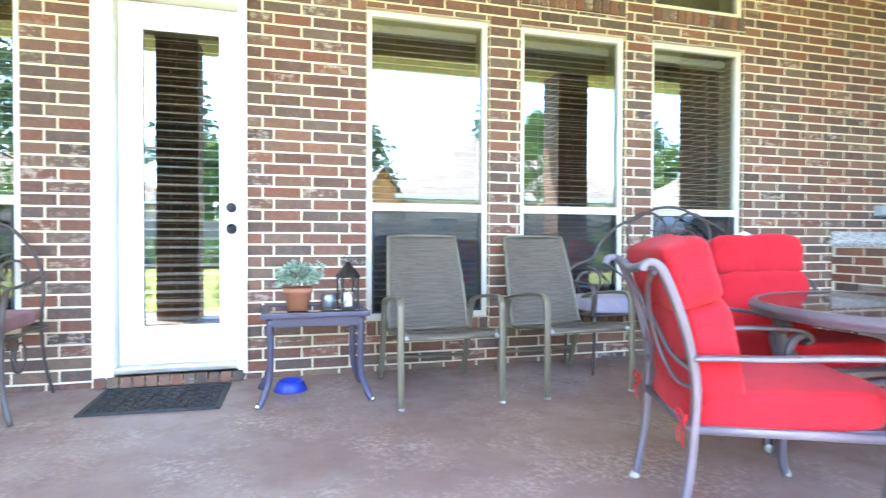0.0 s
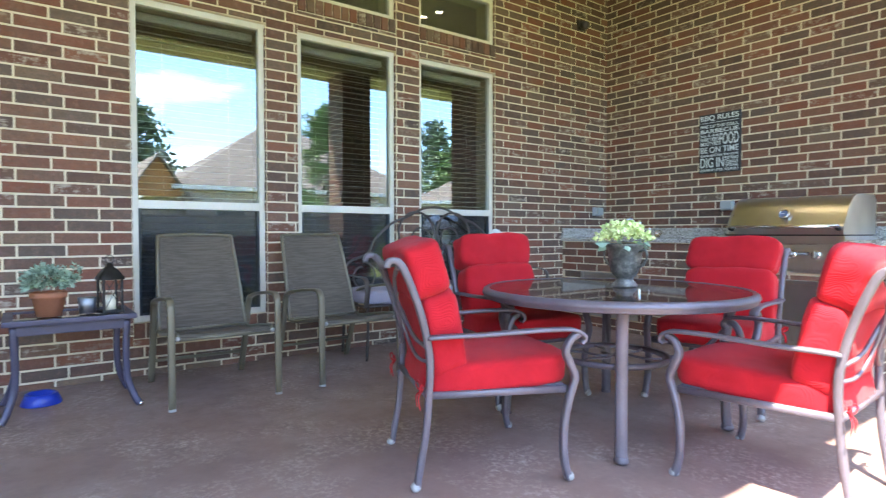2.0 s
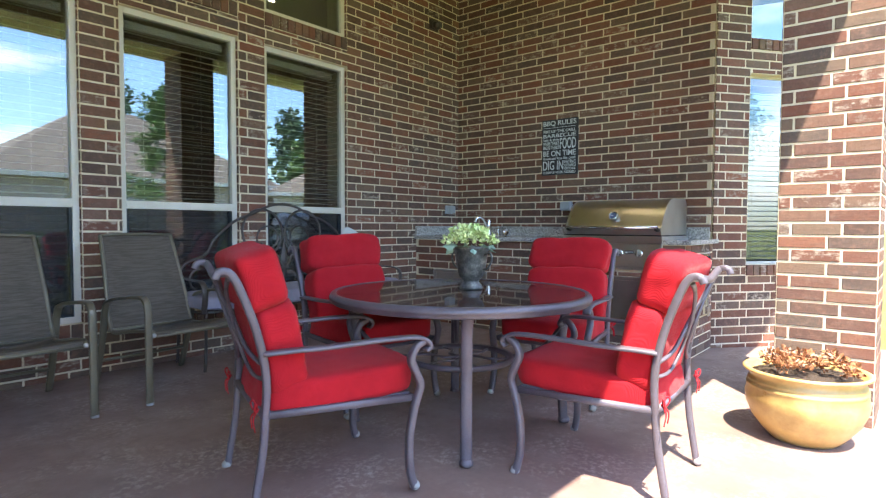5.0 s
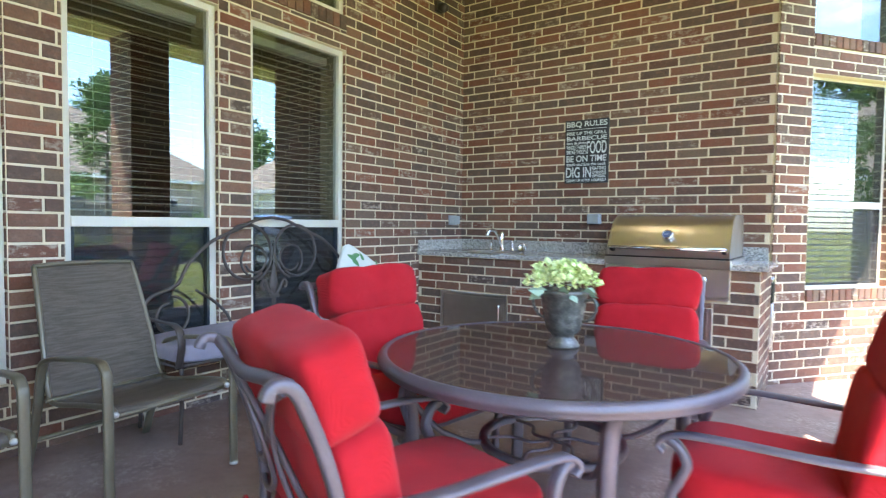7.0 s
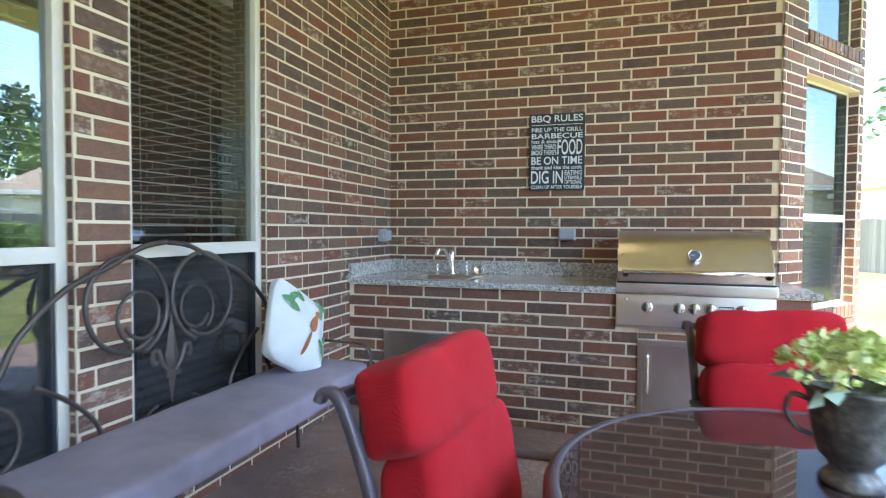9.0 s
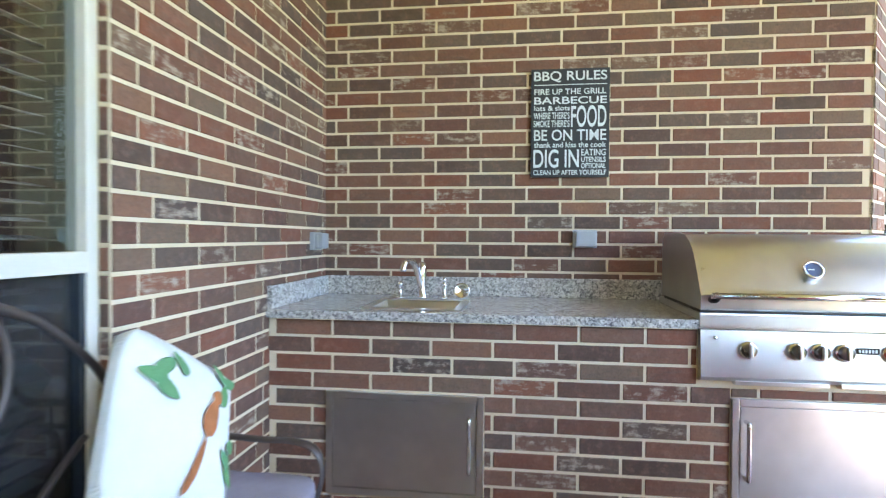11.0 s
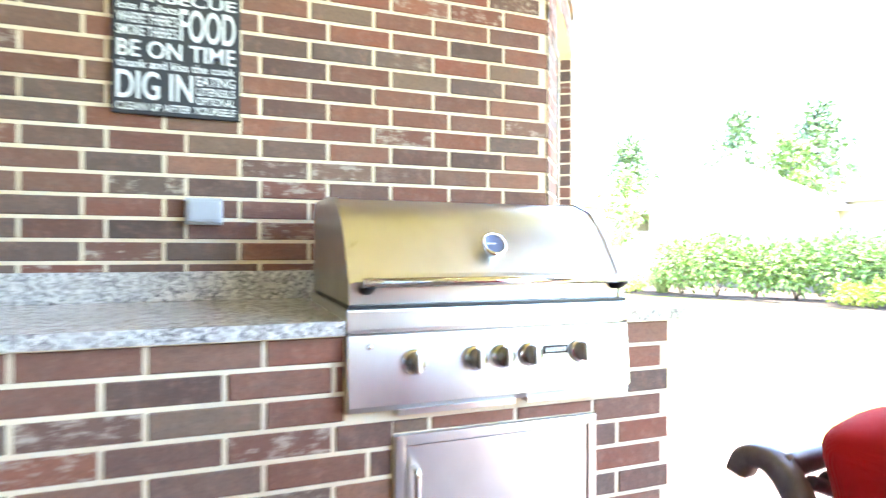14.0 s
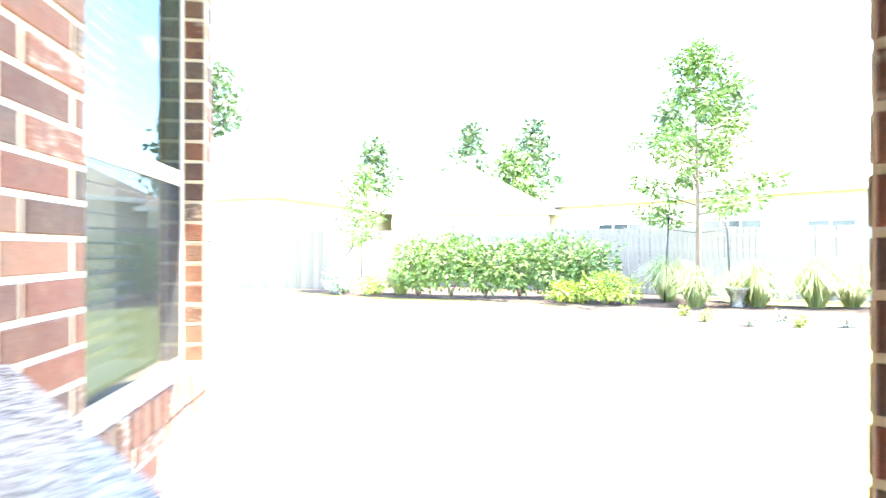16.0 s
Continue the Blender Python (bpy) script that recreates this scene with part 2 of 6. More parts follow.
STEEL, GRANITE, FLOOR = steel(), granite(), stained_concrete()
RED = cloth("red outdoor fabric", (0.43, 0.012, 0.020))
MAUVE = cloth("mauve grey fabric", (0.27, 0.245, 0.30))
ROSE = cloth("faded rose fabric", (0.30, 0.15, 0.15))
PILLOW = cloth("white pillow fabric", (0.68, 0.72, 0.70), dirt=0.05)
SLING, OCHRE, URN, TURF, BOARD, ROOF = sling_cloth(), glazed_pot(), aged_metal(), turf(), planks_mat(), shingles()
LEAF = leaf("green leaves", (0.05, 0.105, 0.022), (0.12, 0.205, 0.05))
LIME = leaf("lime leaves", (0.12, 0.20, 0.02), (0.28, 0.36, 0.05))
SAGE = leaf("grey green leaves", (0.10, 0.17, 0.12), (0.26, 0.36, 0.27))
PETAL = leaf("pale green petals", (0.42, 0.56, 0.15), (0.76, 0.82, 0.42), 0.6)
SUCC = leaf("russet succulent", (0.16, 0.07, 0.035), (0.34, 0.15, 0.07))
PINE = leaf("pine needles", (0.05, 0.09, 0.04), (0.11, 0.17, 0.08))
BLADE = leaf("grass blades", (0.10, 0.16, 0.05), (0.30, 0.34, 0.14))


def table_glass():
    """Brown tinted, mirror-smooth table glass."""
    n = Nodes("tinted table glass", 0.03)
    n.b.inputs["Base Color"].default_value = (0.03, 0.018, 0.016, 1)
    t = n.add("ShaderNodeBsdfTransparent")
    t.inputs["Color"].default_value = (0.42, 0.29, 0.25, 1)
    film = n.add("ShaderNodeBsdfDiffuse")
    film.inputs["Color"].default_value = (0.14, 0.085, 0.075, 1)
    body = n.add("ShaderNodeMixShader", Fac=0.5)
    n.t.links.new(t.outputs[0], body.inputs[1])
    n.t.links.new(film.outputs[0], body.inputs[2])
    g = n.add("ShaderNodeBsdfGlossy", Roughness=0.03)
    f = n.add("ShaderNodeFresnel", IOR=1.75)
    m = n.add("ShaderNodeMixShader", [("Fac", f.outputs[0])])
    n.t.links.new(body.outputs[0], m.inputs[1])
    n.t.links.new(g.outputs[0], m.inputs[2])
    n.t.links.new(m.outputs[0], n.t.nodes["Material Output"].inputs[0])
    return n.m


TGLASS = table_glass()


def lit(name, rgb, strength):
    n = Nodes(name)
    n.b.inputs["Emission Color"].default_value = (*rgb, 1)
    n.b.inputs["Emission Strength"].default_value = strength
    return n.m


BULB = lit("warm bulb", (1.0, 0.80, 0.5), 14.0)


def pane_glass(name, reflect, tint, mesh=0.0):
    """Clear pane: part mirror, part see-through."""
    n = Nodes(name, 0.05)
    g = n.add("ShaderNodeBsdfGlossy", Roughness=0.0)
    g.inputs["Color"].default_value = (0.88, 0.95, 1.0, 1)
    t = n.add("ShaderNodeBsdfTransparent")
    t.inputs["Color"].default_value = (*tint, 1)
    wire = n.add("ShaderNodeBsdfDiffuse")
    wire.inputs["Color"].default_value = (0.09, 0.092, 0.095, 1)
    seen = n.add("ShaderNodeMixShader", Fac=mesh)
    n.t.links.new(t.outputs[0], seen.inputs[1])
    n.t.links.new(wire.outputs[0], seen.inputs[2])
    m = n.add("ShaderNodeMixShader", Fac=reflect)
    n.t.links.new(seen.outputs[0], m.inputs[1])
    n.t.links.new(g.outputs[0], m.inputs[2])
    n.t.links.new(m.outputs[0], n.t.nodes["Material Output"].inputs[0])
    return n.m


GLASS = pane_glass("glass", 0.16, (0.74, 0.77, 0.75))
BAYGLASS = pane_glass("coated glass", 0.13, (0.42, 0.45, 0.44))
SCREENED = pane_glass("screened glass", 0.075, (0.5, 0.51, 0.51), 0.3)


# ---- building blocks ----
def mesh_of(name, bm, material, smooth=False):
    me = bpy.data.meshes.new(name)
    bm.normal_update()
    bm.to_mesh(me)
    bm.free()
    me.materials.append(material)
    if smooth:
        for p in me.polygons:
            p.use_smooth = True
    return me


def box(bm, x0, x1, y0, y1, z0, z1, bevel=0.0, m=None):
    """Add a box to bm, its edges rounded by bevel."""
    b = bmesh.new()
    vs = [b.verts.new((x, y, z)) for x in (x0, x1) for y in (y0, y1) for z in (z0, z1)]
    for q in ((0, 1, 3, 2), (4, 6, 7, 5), (0, 4, 5, 1), (2, 3, 7, 6), (0, 2, 6, 4), (1, 5, 7, 3)):
        b.faces.new([vs[i] for i in q])
    if bevel:
        bmesh.ops.bevel(b, geom=b.edges[:], offset=bevel, segments=2, affect="EDGES", profile=0.7)
    merge(bm, b, m)
    return bm


def merge(bm, b, m=None):
    if m is not None:
        b.transform(m)
    keep = {}
    for v in b.verts:
        keep[v] = bm.verts.new(v.co)
    for f in b.faces:
        g = bm.faces.new([keep[v] for v in f.verts])
        g.smooth = f.smooth
    b.free()


def part(name, bm, material, parent=None, label="", smooth=False, m=None):
    ob = new(name, mesh_of(name, bm, material, smooth))
    if parent is not None:
        ob.parent = parent
    if m is not None:
        ob.matrix_basis = m
    if label:
        ob["label"] = label
    return ob


def thing(name, m, label, category, group="", kind=""):
    """An Empty at a thing's base, to parent its parts."""
    ob = new(name)
    ob.empty_display_size = 0.1
    ob.matrix_basis = m
    return tagged(ob, label, category, group, kind)


def structure(name, bm, material, label, category, smooth=False):
    return tagged(part(name, bm, material, None, "", smooth), label, category, kind="structure")


BL, BH, JOINT = 0.247, 0.0758, 0.0125  # brick length and course with joint


def brick_data(w, h, d=0.016, c=0.003):
    """Vertices and faces of one brick's showing part: u across, v out of the wall, z up; with chamfered edges."""
    vs = [(0, 0, 0), (w, 0, 0), (w, 0, h), (0, 0, h)]
    vs += [(0, d - c, 0), (w, d - c, 0), (w, d - c, h), (0, d - c, h)]
    vs += [(c, d, c), (w - c, d, c), (w - c, d, h - c), (c, d, h - c)]
    fs = []
    for a in (0, 4):
        for i in range(4):
            j = (i + 1) % 4
            fs.append((a + i, a + j, a + 4 + j, a + 4 + i))
    fs.append((8, 9, 10, 11))
    return vs, fs


def clip(rects, hole):
    """Rectangles (u0, u1, z0, z1) less a hole."""
    out = []
    a0, a1, b0, b1 = hole
    for u0, u1, z0, z1 in rects:
        if a1 <= u0 or a0 >= u1 or b1 <= z0 or b0 >= z1:
            out.append((u0, u1, z0, z1))
            continue
        if u0 < a0:
            out.append((u0, a0 - 0.004, z0, z1))
        if u1 > a1:
            out.append((a1 + 0.004, u1, z0, z1))
        if z0 < b0 - 0.012:
            out.append((max(u0, a0), min(u1, a1), z0, b0 - 0.004))
        if z1 > b1 + 0.012:
            out.append((max(u0, a0), min(u1, a1), b1 + 0.004, z1))
    return [r for r in out if r[1] - r[0] > 0.015 and r[3] - r[2] > 0.012]


def courses(length, z0, z1, shift=0.0, cell=BL, course=BH, lift=-0.003, bond=0.283):
    """The bricks of a running bond as rectangles."""
    rects = []
    k = math.floor((z0 - lift) / course)
    while k * course + lift < z1 - 0.01:
        lo, hi = max(z0, k * course + lift), min(z1, (k + 1) * course + lift - JOINT)
        u = -cell + (cell * bond if k % 2 else 0.0) + shift
        while u < length:
            a, b = max(0.0, u), min(length, u + cell - JOINT)
            if b - a > 0.03 and hi - lo > 0.02:
                rects.append((a, b, lo, hi))
            u += cell
        k += 1
    return rects


def lay(rects, o, along, rng):
    """One mesh of bricks on a wall face that starts at o and runs along; the outside is to its right."""
    along = Vector((along[0], along[1], 0)).normalized()
    out = Vector((along.y, -along.x, 0))
    vs, fs = [], []
    for u0, u1, z0, z1 in rects:
        bv, bf = brick_data(u1 - u0, z1 - z0, 0.016 + rng.uniform(-0.0015, 0.0015))
        base = len(vs)
        tilt = rng.uniform(-0.0012, 0.0012)
        for u, v, z in bv:
            p = Vector(o) + along * (u0 + u) + out * (v - 0.008) + Vector((0, 0, z0 + z + tilt * (1 if u > 0.02 else -1)))
            vs.append(p[:])
        fs += [tuple(base + i for i in f) for f in bf]
    return vs, fs


def joined_bricks(name, rects, o, along, parent, rng):
    vs, fs = lay(rects, o, along, rng)
    me = bpy.data.meshes.new(name)
    me.from_pydata(vs, [], fs)
    me.materials.append(BRICK)
    ob = new(name, me)
    ob.parent = parent
    return tagged(ob, kind="stuff")


def spline(pts, steps=6, closed=False):
    """Points on a smooth curve through pts."""
    pts = [Vector(p) for p in pts]
    n, out = len(pts), []
    for i in range(n if closed else n - 1):
        p0 = pts[(i - 1) % n] if closed or i > 0 else pts[0] * 2 - pts[1]
        p1, p2 = pts[i], pts[(i + 1) % n]
        p3 = pts[(i + 2) % n] if closed or i + 2 < n else pts[-1] * 2 - pts[-2]
        for k in range(steps):
            t = k / steps
            out.append(0.5 * (2 * p1 + (p2 - p0) * t + (2 * p0 - 5 * p1 + 4 * p2 - p3) * t * t + (3 * p1 - p0 - 3 * p2 + p3) * t ** 3))
    if not closed:
        out.append(pts[-1])
    return out


def tube(bm, pts, w, h=None, n=8, steps=6, closed=False, ref=(1, 0, 0), taper=1.0, square=False):
    """Sweep an oval w by h (half sizes; w lies along ref as far as it can) along a smooth curve."""
    h = h or w
    line = spline(pts, steps, closed) if len(pts) > 2 or closed else [Vector(p) for p in pts]
    ref, rings, m = Vector(ref), [], len(line)
    for i, p in enumerate(line):
        a = line[(i - 1) % m] if closed or i > 0 else p
        b = line[(i + 1) % m] if closed or i < m - 1 else p
        d = (b - a).normalized()
        u = ref - d * ref.dot(d)
        if u.length < 0.05:
            u = d.orthogonal()
        u.normalize()
        v = d.cross(u)
        k = 1 + (taper - 1) * i / max(1, m - 1)
        ring = []
        for j in range(n):
            t = 2 * math.pi * (j + 0.5) / n
            c, s = math.cos(t), math.sin(t)
            if square:
                c, s = math.copysign(abs(c) ** 0.5, c), math.copysign(abs(s) ** 0.5, s)
            ring.append(bm.verts.new(p + u * (w * k * c) + v * (h * k * s)))
        rings.append(ring)
    for i in range(m if closed else m - 1):
        r, q = rings[i], rings[(i + 1) % m]
        for j in range(n):
            bm.faces.new((r[j], r[(j + 1) % n], q[(j + 1) % n], q[j])).smooth = True
    if not closed:
        bm.faces.new(rings[0][::-1])
        bm.faces.new(rings[-1])
    return bm


def lathe(bm, profile, n=32, m=None):
    """Turn a profile of (radius, height) round the upright axis."""
    b, rings = bmesh.new(), []
    for r, z in profile:
        rings.append([b.verts.new((r * math.cos(2 * math.pi * j / n), r * math.sin(2 * math.pi * j / n), z)) for j in range(n)] if r > 1e-4 else [b.verts.new((0, 0, z))])
    for a, c in zip(rings, rings[1:]):
        for j in range(n):
            k = (j + 1) % n
            q = [a[j % len(a)], a[k % len(a)], c[k % len(c)], c[j % len(c)]]
            q = [v for i, v in enumerate(q) if v not in q[:i]]
            if len(q) > 2:
                b.faces.new(q).smooth = True
    merge(bm, b, m)
    return bm


def ball(bm, r, at, n=10):
    return lathe(bm, [(r * math.sin(math.pi * i / n), -r * math.cos(math.pi * i / n)) for i in range(n + 1)], 14, Matrix.Translation(at))


def cushion(bm, sx, sy, sz, m=None, n=12, power=4.0, lumps=0.008, seed=0.0, pinch=0.0):
    """A stuffed cushion of half sizes sx, sy, sz: rounded, a little lumpy; pinch draws the edges in."""
    b = bmesh.new()
    grid = {}
    for ax in range(3):
        for sg in (-1, 1):
            for i in range(n):
                for j in range(n):
                    q = []
                    for di, dj in ((0, 0), (1, 0), (1, 1), (0, 1)):
                        c = [0, 0, 0]
                        c[ax] = sg
                        c[(ax + 1) % 3] = -1 + 2 * (i + di) / n
                        c[(ax + 2) % 3] = -1 + 2 * (j + dj) / n
                        key = tuple(round(x, 4) for x in c)
                        if key not in grid:
                            p = Vector(c)
                            k = (abs(p.x) ** power + abs(p.y) ** power + abs(p.z) ** power) ** (-1 / power)
                            p *= k
                            thin = 1 - pinch * max(abs(p.x), abs(p.y)) ** 3
                            p = Vector((p.x * sx, p.y * sy, p.z * sz * thin))
                            w = noise.noise(p * 6 + Vector((seed, 0, 0))) + 0.5 * noise.noise(p * 17 + Vector((0, seed, 0)))
                            p += p.normalized() * (w * lumps)
                            grid[key] = b.verts.new(p)
                        q.append(grid[key])
                    f = b.faces.new(q if sg > 0 else q[::-1])
                    f.smooth = True
    merge(bm, b, m)
    return bm


def leaves(bm, points, rng, size, long=1.6, droop=0.3, cup=0.2):
    """A small bent leaf at each (place, outward way)."""
    for p, d in points:
        d = (Vector(d) + Vector((rng.uniform(-0.6, 0.6), rng.uniform(-0.6, 0.6), rng.uniform(-0.5, 0.5) - droop))).normalized()
        s = d.cross(Vector((rng.uniform(-1, 1), rng.uniform(-1, 1), rng.uniform(-1, 1)))).normalized()
        up = s.cross(d)
        k = size * rng.uniform(0.6, 1.25)
        a = bm.verts.new(Vector(p))
        b = bm.verts.new(Vector(p) + d * k * long * 0.5 + s * k * 0.46 + up * k * cup)
        c = bm.verts.new(Vector(p) + d * k * long)
        e = bm.verts.new(Vector(p) + d * k * long * 0.5 - s * k * 0.46 + up * k * cup)
        bm.faces.new((a, b, c))
        bm.faces.new((a, c, e))


def clump(rng, n, centre, r, rz=None, shell=0.55, flat=-1.0):
    """Places and outward ways inside a ball, denser near its skin."""
    out = []
    while len(out) < n:
        d = Vector((rng.gauss(0, 1), rng.gauss(0, 1), rng.gauss(0, 1))).normalized()
        if d.z < flat:
            continue
        k = shell + (1 - shell) * rng.random() ** 0.6
        wob = 0.8 + 0.35 * noise.noise(d * 2.2 + Vector(centre))
        out.append((Vector(centre) + Vector((d.x * r, d.y * r, d.z * (rz or r))) * k * wob, d))
    return out


def scroll(cx, cy, r, turns, start, shrink, n=18, hand=1):
    """Points of a flat spiral."""
    return [(cx + r * (1 - shrink * i / n) * math.cos(start + hand * turns * 2 * math.pi * i / n),
             cy + r * (1 - shrink * i / n) * math.sin(start + hand * turns * 2 * math.pi * i / n)) for i in range(n + 1)]


# ---- structure ----
YW, XW, CEILING = 3.828, 5.32, 3.70
YG = 3.86  # plane of the window frames
rng = random.Random(3)


def floor_z(y):
    """The slab falls gently away from the house."""
    return 0.025 - 0.024 * (YW - y)


def wall_with_holes(name, x0, x1, y0, y1, z0, z1, holes, label):
    """A wall along x of thickness y0 to y1 with rectangular holes right through."""
    bm = bmesh.new()
    xs = sorted({x0, x1, *[h[0] for h in holes], *[h[1] for h in holes]})
    for a, b in zip(xs, xs[1:]):
        cuts = sorted((h[2], h[3]) for h in holes if h[0] <= a and h[1] >= b)
        z = z0
        for c0, c1 in cuts:
            if c0 > z:
                box(bm, a, b, y0, y1, z, c0)
            z = c1
        if z < z1:
            box(bm, a, b, y0, y1, z, z1)
    return structure(name, bm, MORTAR, label, "wall")


WINDOWS = [(-2.47, -1.60), (0.443, 1.338), (1.587, 2.472), (2.715, 3.604)]
SILL, RAIL, HEAD, TR0, TR1 = 0.375, 1.163, 2.522, 2.79, 3.24
DOOR = (-1.207, -0.347, 0.04, 2.535)
HOLES = [(a, b, SILL, HEAD) for a, b in WINDOWS] + [(a, b, TR0, TR1) for a, b in WINDOWS] + [DOOR]
wall_back = wall_with_holes("wall_back", -4.5, XW + 0.3, YW - 0.004, YW + 0.25, -0.3, CEILING, HOLES, "red brown brick house wall with cream mortar joints")
bm = bmesh.new()
box(bm, XW - 0.004, XW + 0.3, 1.02, YW - 0.004, -0.3, CEILING)
wall_right = structure("wall_right", bm, MORTAR, "red brown brick side wall behind the grill", "wall")

BAY0, BAYA = Vector((XW + 0.008, 1.0, 0)), -37.5
BAYD = Vector((math.cos(math.radians(BAYA)), math.sin(math.radians(BAYA)), 0))
MB = Matrix.Translation(BAY0) @ pose(0, 0, 0, 0, 0, BAYA)
BAYL, B0, B1 = 1.345, 0.345, 1.265
BAYH = [(B0, B1, 0.69, 2.375), (B0, B1, 2.68, 3.2)]
bm = bmesh.new()
for u0, u1, z0, z1 in ((0, B0, -0.3, CEILING), (B1, BAYL, -0.3, CEILING), (B0, B1, -0.3, 0.69), (B0, B1, 2.375, 2.68), (B0, B1, 3.2, CEILING)):
    box(bm, u0, u1, -0.004, 0.25, z0, z1, 0, MB)
wall_bay = structure("wall_bay", bm, MORTAR, "angled red brick bay wall with a tall window", "wall")
bm = bmesh.new()
e = BAY0 + BAYD * BAYL
box(bm, e.x + 0.052, e.x + 5, e.y + 0.05, e.y + 0.15, -0.3, CEILING)
structure("wall_bay_far", bm, MORTAR, "plain brick wall beyond the bay", "wall")
bm = bmesh.new()
box(bm, -4.75, -4.5, -0.36, YW + 0.25, -0.3, CEILING)
structure("wall_left", bm, MORTAR, "plain wall closing the porch end", "wall")

bm = bmesh.new()
box(bm, -4.75, XW + 1.3, -0.48, YW + 0.3, CEILING, CEILING + 0.15)
structure("ceiling", bm, CEIL, "pale olive painted porch ceiling", "ceiling")
bm = bmesh.new()
box(bm, -4.75, XW + 1.3, -0.48, 0.2, 3.42, CEILING, 0.01)
structure("beam", bm, CEIL, "painted porch beam resting on brick columns", "beam")
bm = bmesh.new()
vs = [bm.verts.new((x, y, floor_z(y) + dz)) for dz in (0, -0.15) for x, y in ((-5, -0.75), (6.4, -0.75), (6.4, YW + 0.1), (-5, YW + 0.1))]
for q in ((0, 1, 2, 3), (7, 6, 5, 4), (0, 4, 5, 1), (1, 5, 6, 2), (2, 6, 7, 3), (3, 7, 4, 0)):
    bm.faces.new([vs[i] for i in q])
structure("floor", bm, FLOOR, "brown stained concrete patio slab with worn pale blotches", "floor")
bm = bmesh.new()
for x0, x1, y0, y1 in ((-300, 300, -300, 300),):
    vs = [bm.verts.new((x, y, -0.13)) for x, y in ((x0, y0), (x1, y0), (x1, y1), (x0, y1))]
    bm.faces.new(vs)
structure("ground", bm, TURF, "sunlit mown lawn reaching the fence and beyond", "ground")


def column(name, x0, x1, y0, y1):
    bm = bmesh.new()
    box(bm, x0 - 0.004, x1 + 0.004, y0 - 0.004, y1 + 0.004, -0.15, 3.42)
    return structure(name, bm, MORTAR, "square red brick porch column", "column")


COL1, COL2 = (3.826, 4.294, -0.228, 0.246), (-1.55, -1.08, -0.22, 0.256)
column_1 = column("column_1", *COL1)
column_2 = column("column_2", *COL2)


# windows
def window(name, m, w, z0, rail, z1, label, slats=True, glass=GLASS, f=0.042):
    """A vinyl window in an opening of width w; m puts its outer face, with y going in."""
    top = tagged(thing(name, m, label, "window"), kind="structure")
    bm = bmesh.new()
    front = 0.030 if f > 0.03 else 0.004
    for a in ((0, f, 0, 0.06, z0, z1), (w - f, w, 0, 0.06, z0, z1), (f, w - f, 0, 0.06, z0, z0 + f), (f, w - f, 0, 0.06, z1 - f, z1)):
        box(bm, *a, 0.004)
    part("window_frame", bm, VINYL, top)
    if rail:
        bm = bmesh.new()
        box(bm, f, w - f, -0.004, 0.055, rail - 0.028, rail + 0.028, 0.005)
        part("meeting_rail", bm, VINYL, top)
        bm = bmesh.new()
        for a in ((f, f + 0.018, 0.006, 0.04, z0 + f, rail - 0.028), (w - f - 0.018, w - f, 0.006, 0.04, z0 + f, rail - 0.028), (f + 0.018, w - f - 0.018, 0.006, 0.04, z0 + f, z0 + f + 0.02)):
            box(bm, *a, 0.003)
        part("lower_sash", bm, SHADE, top, "dark screen frame")
    for a, b in ([(z0 + f, rail - 0.028), (rail + 0.028, z1 - f)] if rail else [(z0 + f, z1 - f)]):
        bm = bmesh.new()
        box(bm, f, w - f, front, front + 0.004, a, b)
        part("pane", bm, SCREENED if rail and b < rail else glass, top).visible_shadow = glass == BAYGLASS
    if slats:
        bm = bmesh.new()
        box(bm, -w / 2 + 0.022, w / 2 - 0.022, -0.025, 0.025, -0.0015, 0.0015)
        me = mesh_of("slat", bm, SLAT)
        z = z1 - 0.12
        while z > z0 + 0.06:
            s = new("slat", me)
            s.parent = top
            s.matrix_basis = pose(w / 2, 0.165, z, 10)
            z -= 0.047
        bm = bmesh.new()
        box(bm, f, w - f, 0.135, 0.195, z1 - 0.10, z1 - 0.045, 0.006)
        part("headrail", bm, SLAT, top)
        for x in (w * 0.25, w * 0.75):
            bm = bmesh.new()
            tube(bm, [(x, 0.138, z0 + 0.05), (x, 0.138, z1 - 0.1)], 0.0015, n=4)
            part("cord", bm, SLAT, top)
    bm = bmesh.new()
    for a in ((0.004, 0.016, z0 + 0.016, z1 - 0.016), (w - 0.016, w - 0.004, z0 + 0.016, z1 - 0.016), (0.004, w - 0.004, z1 - 0.016, z1 - 0.004)):
        box(bm, a[0], a[1], 0.061, 0.235, a[2], a[3])
    part("jamb_liner", bm, LINER, top, "painted inner window return")
    bm = bmesh.new()
    box(bm, 0.004, w - 0.004, 0.061, 0.26, z0 + 0.002, z0 + 0.015, 0.004)
    part("window_sill", bm, WHITE, top)
    return top


for i, (a, b) in enumerate(WINDOWS):
    window(f"window_{i + 1}", pose(a, YG, 0), b - a, SILL, RAIL, HEAD, "tall almond vinyl window with horizontal blinds behind reflecting glass")
    window(f"window_{i + 5}", pose(a, YG, 0), b - a, TR0, 0, TR1, "small almond transom window above the tall window", False)
mw = Matrix.Translation(BAY0) @ pose(0, 0, 0, 0, 0, BAYA) @ pose(B0, 0.075, 0)
window("window_9", mw, B1 - B0, 0.69, 1.365, 2.375, "almond bay window with blinds behind reflecting glass", True, BAYGLASS, 0.022)
window("window_10", mw, B1 - B0, 2.68, 0, 3.2, "small almond transom in the bay wall", False, BAYGLASS, 0.022)

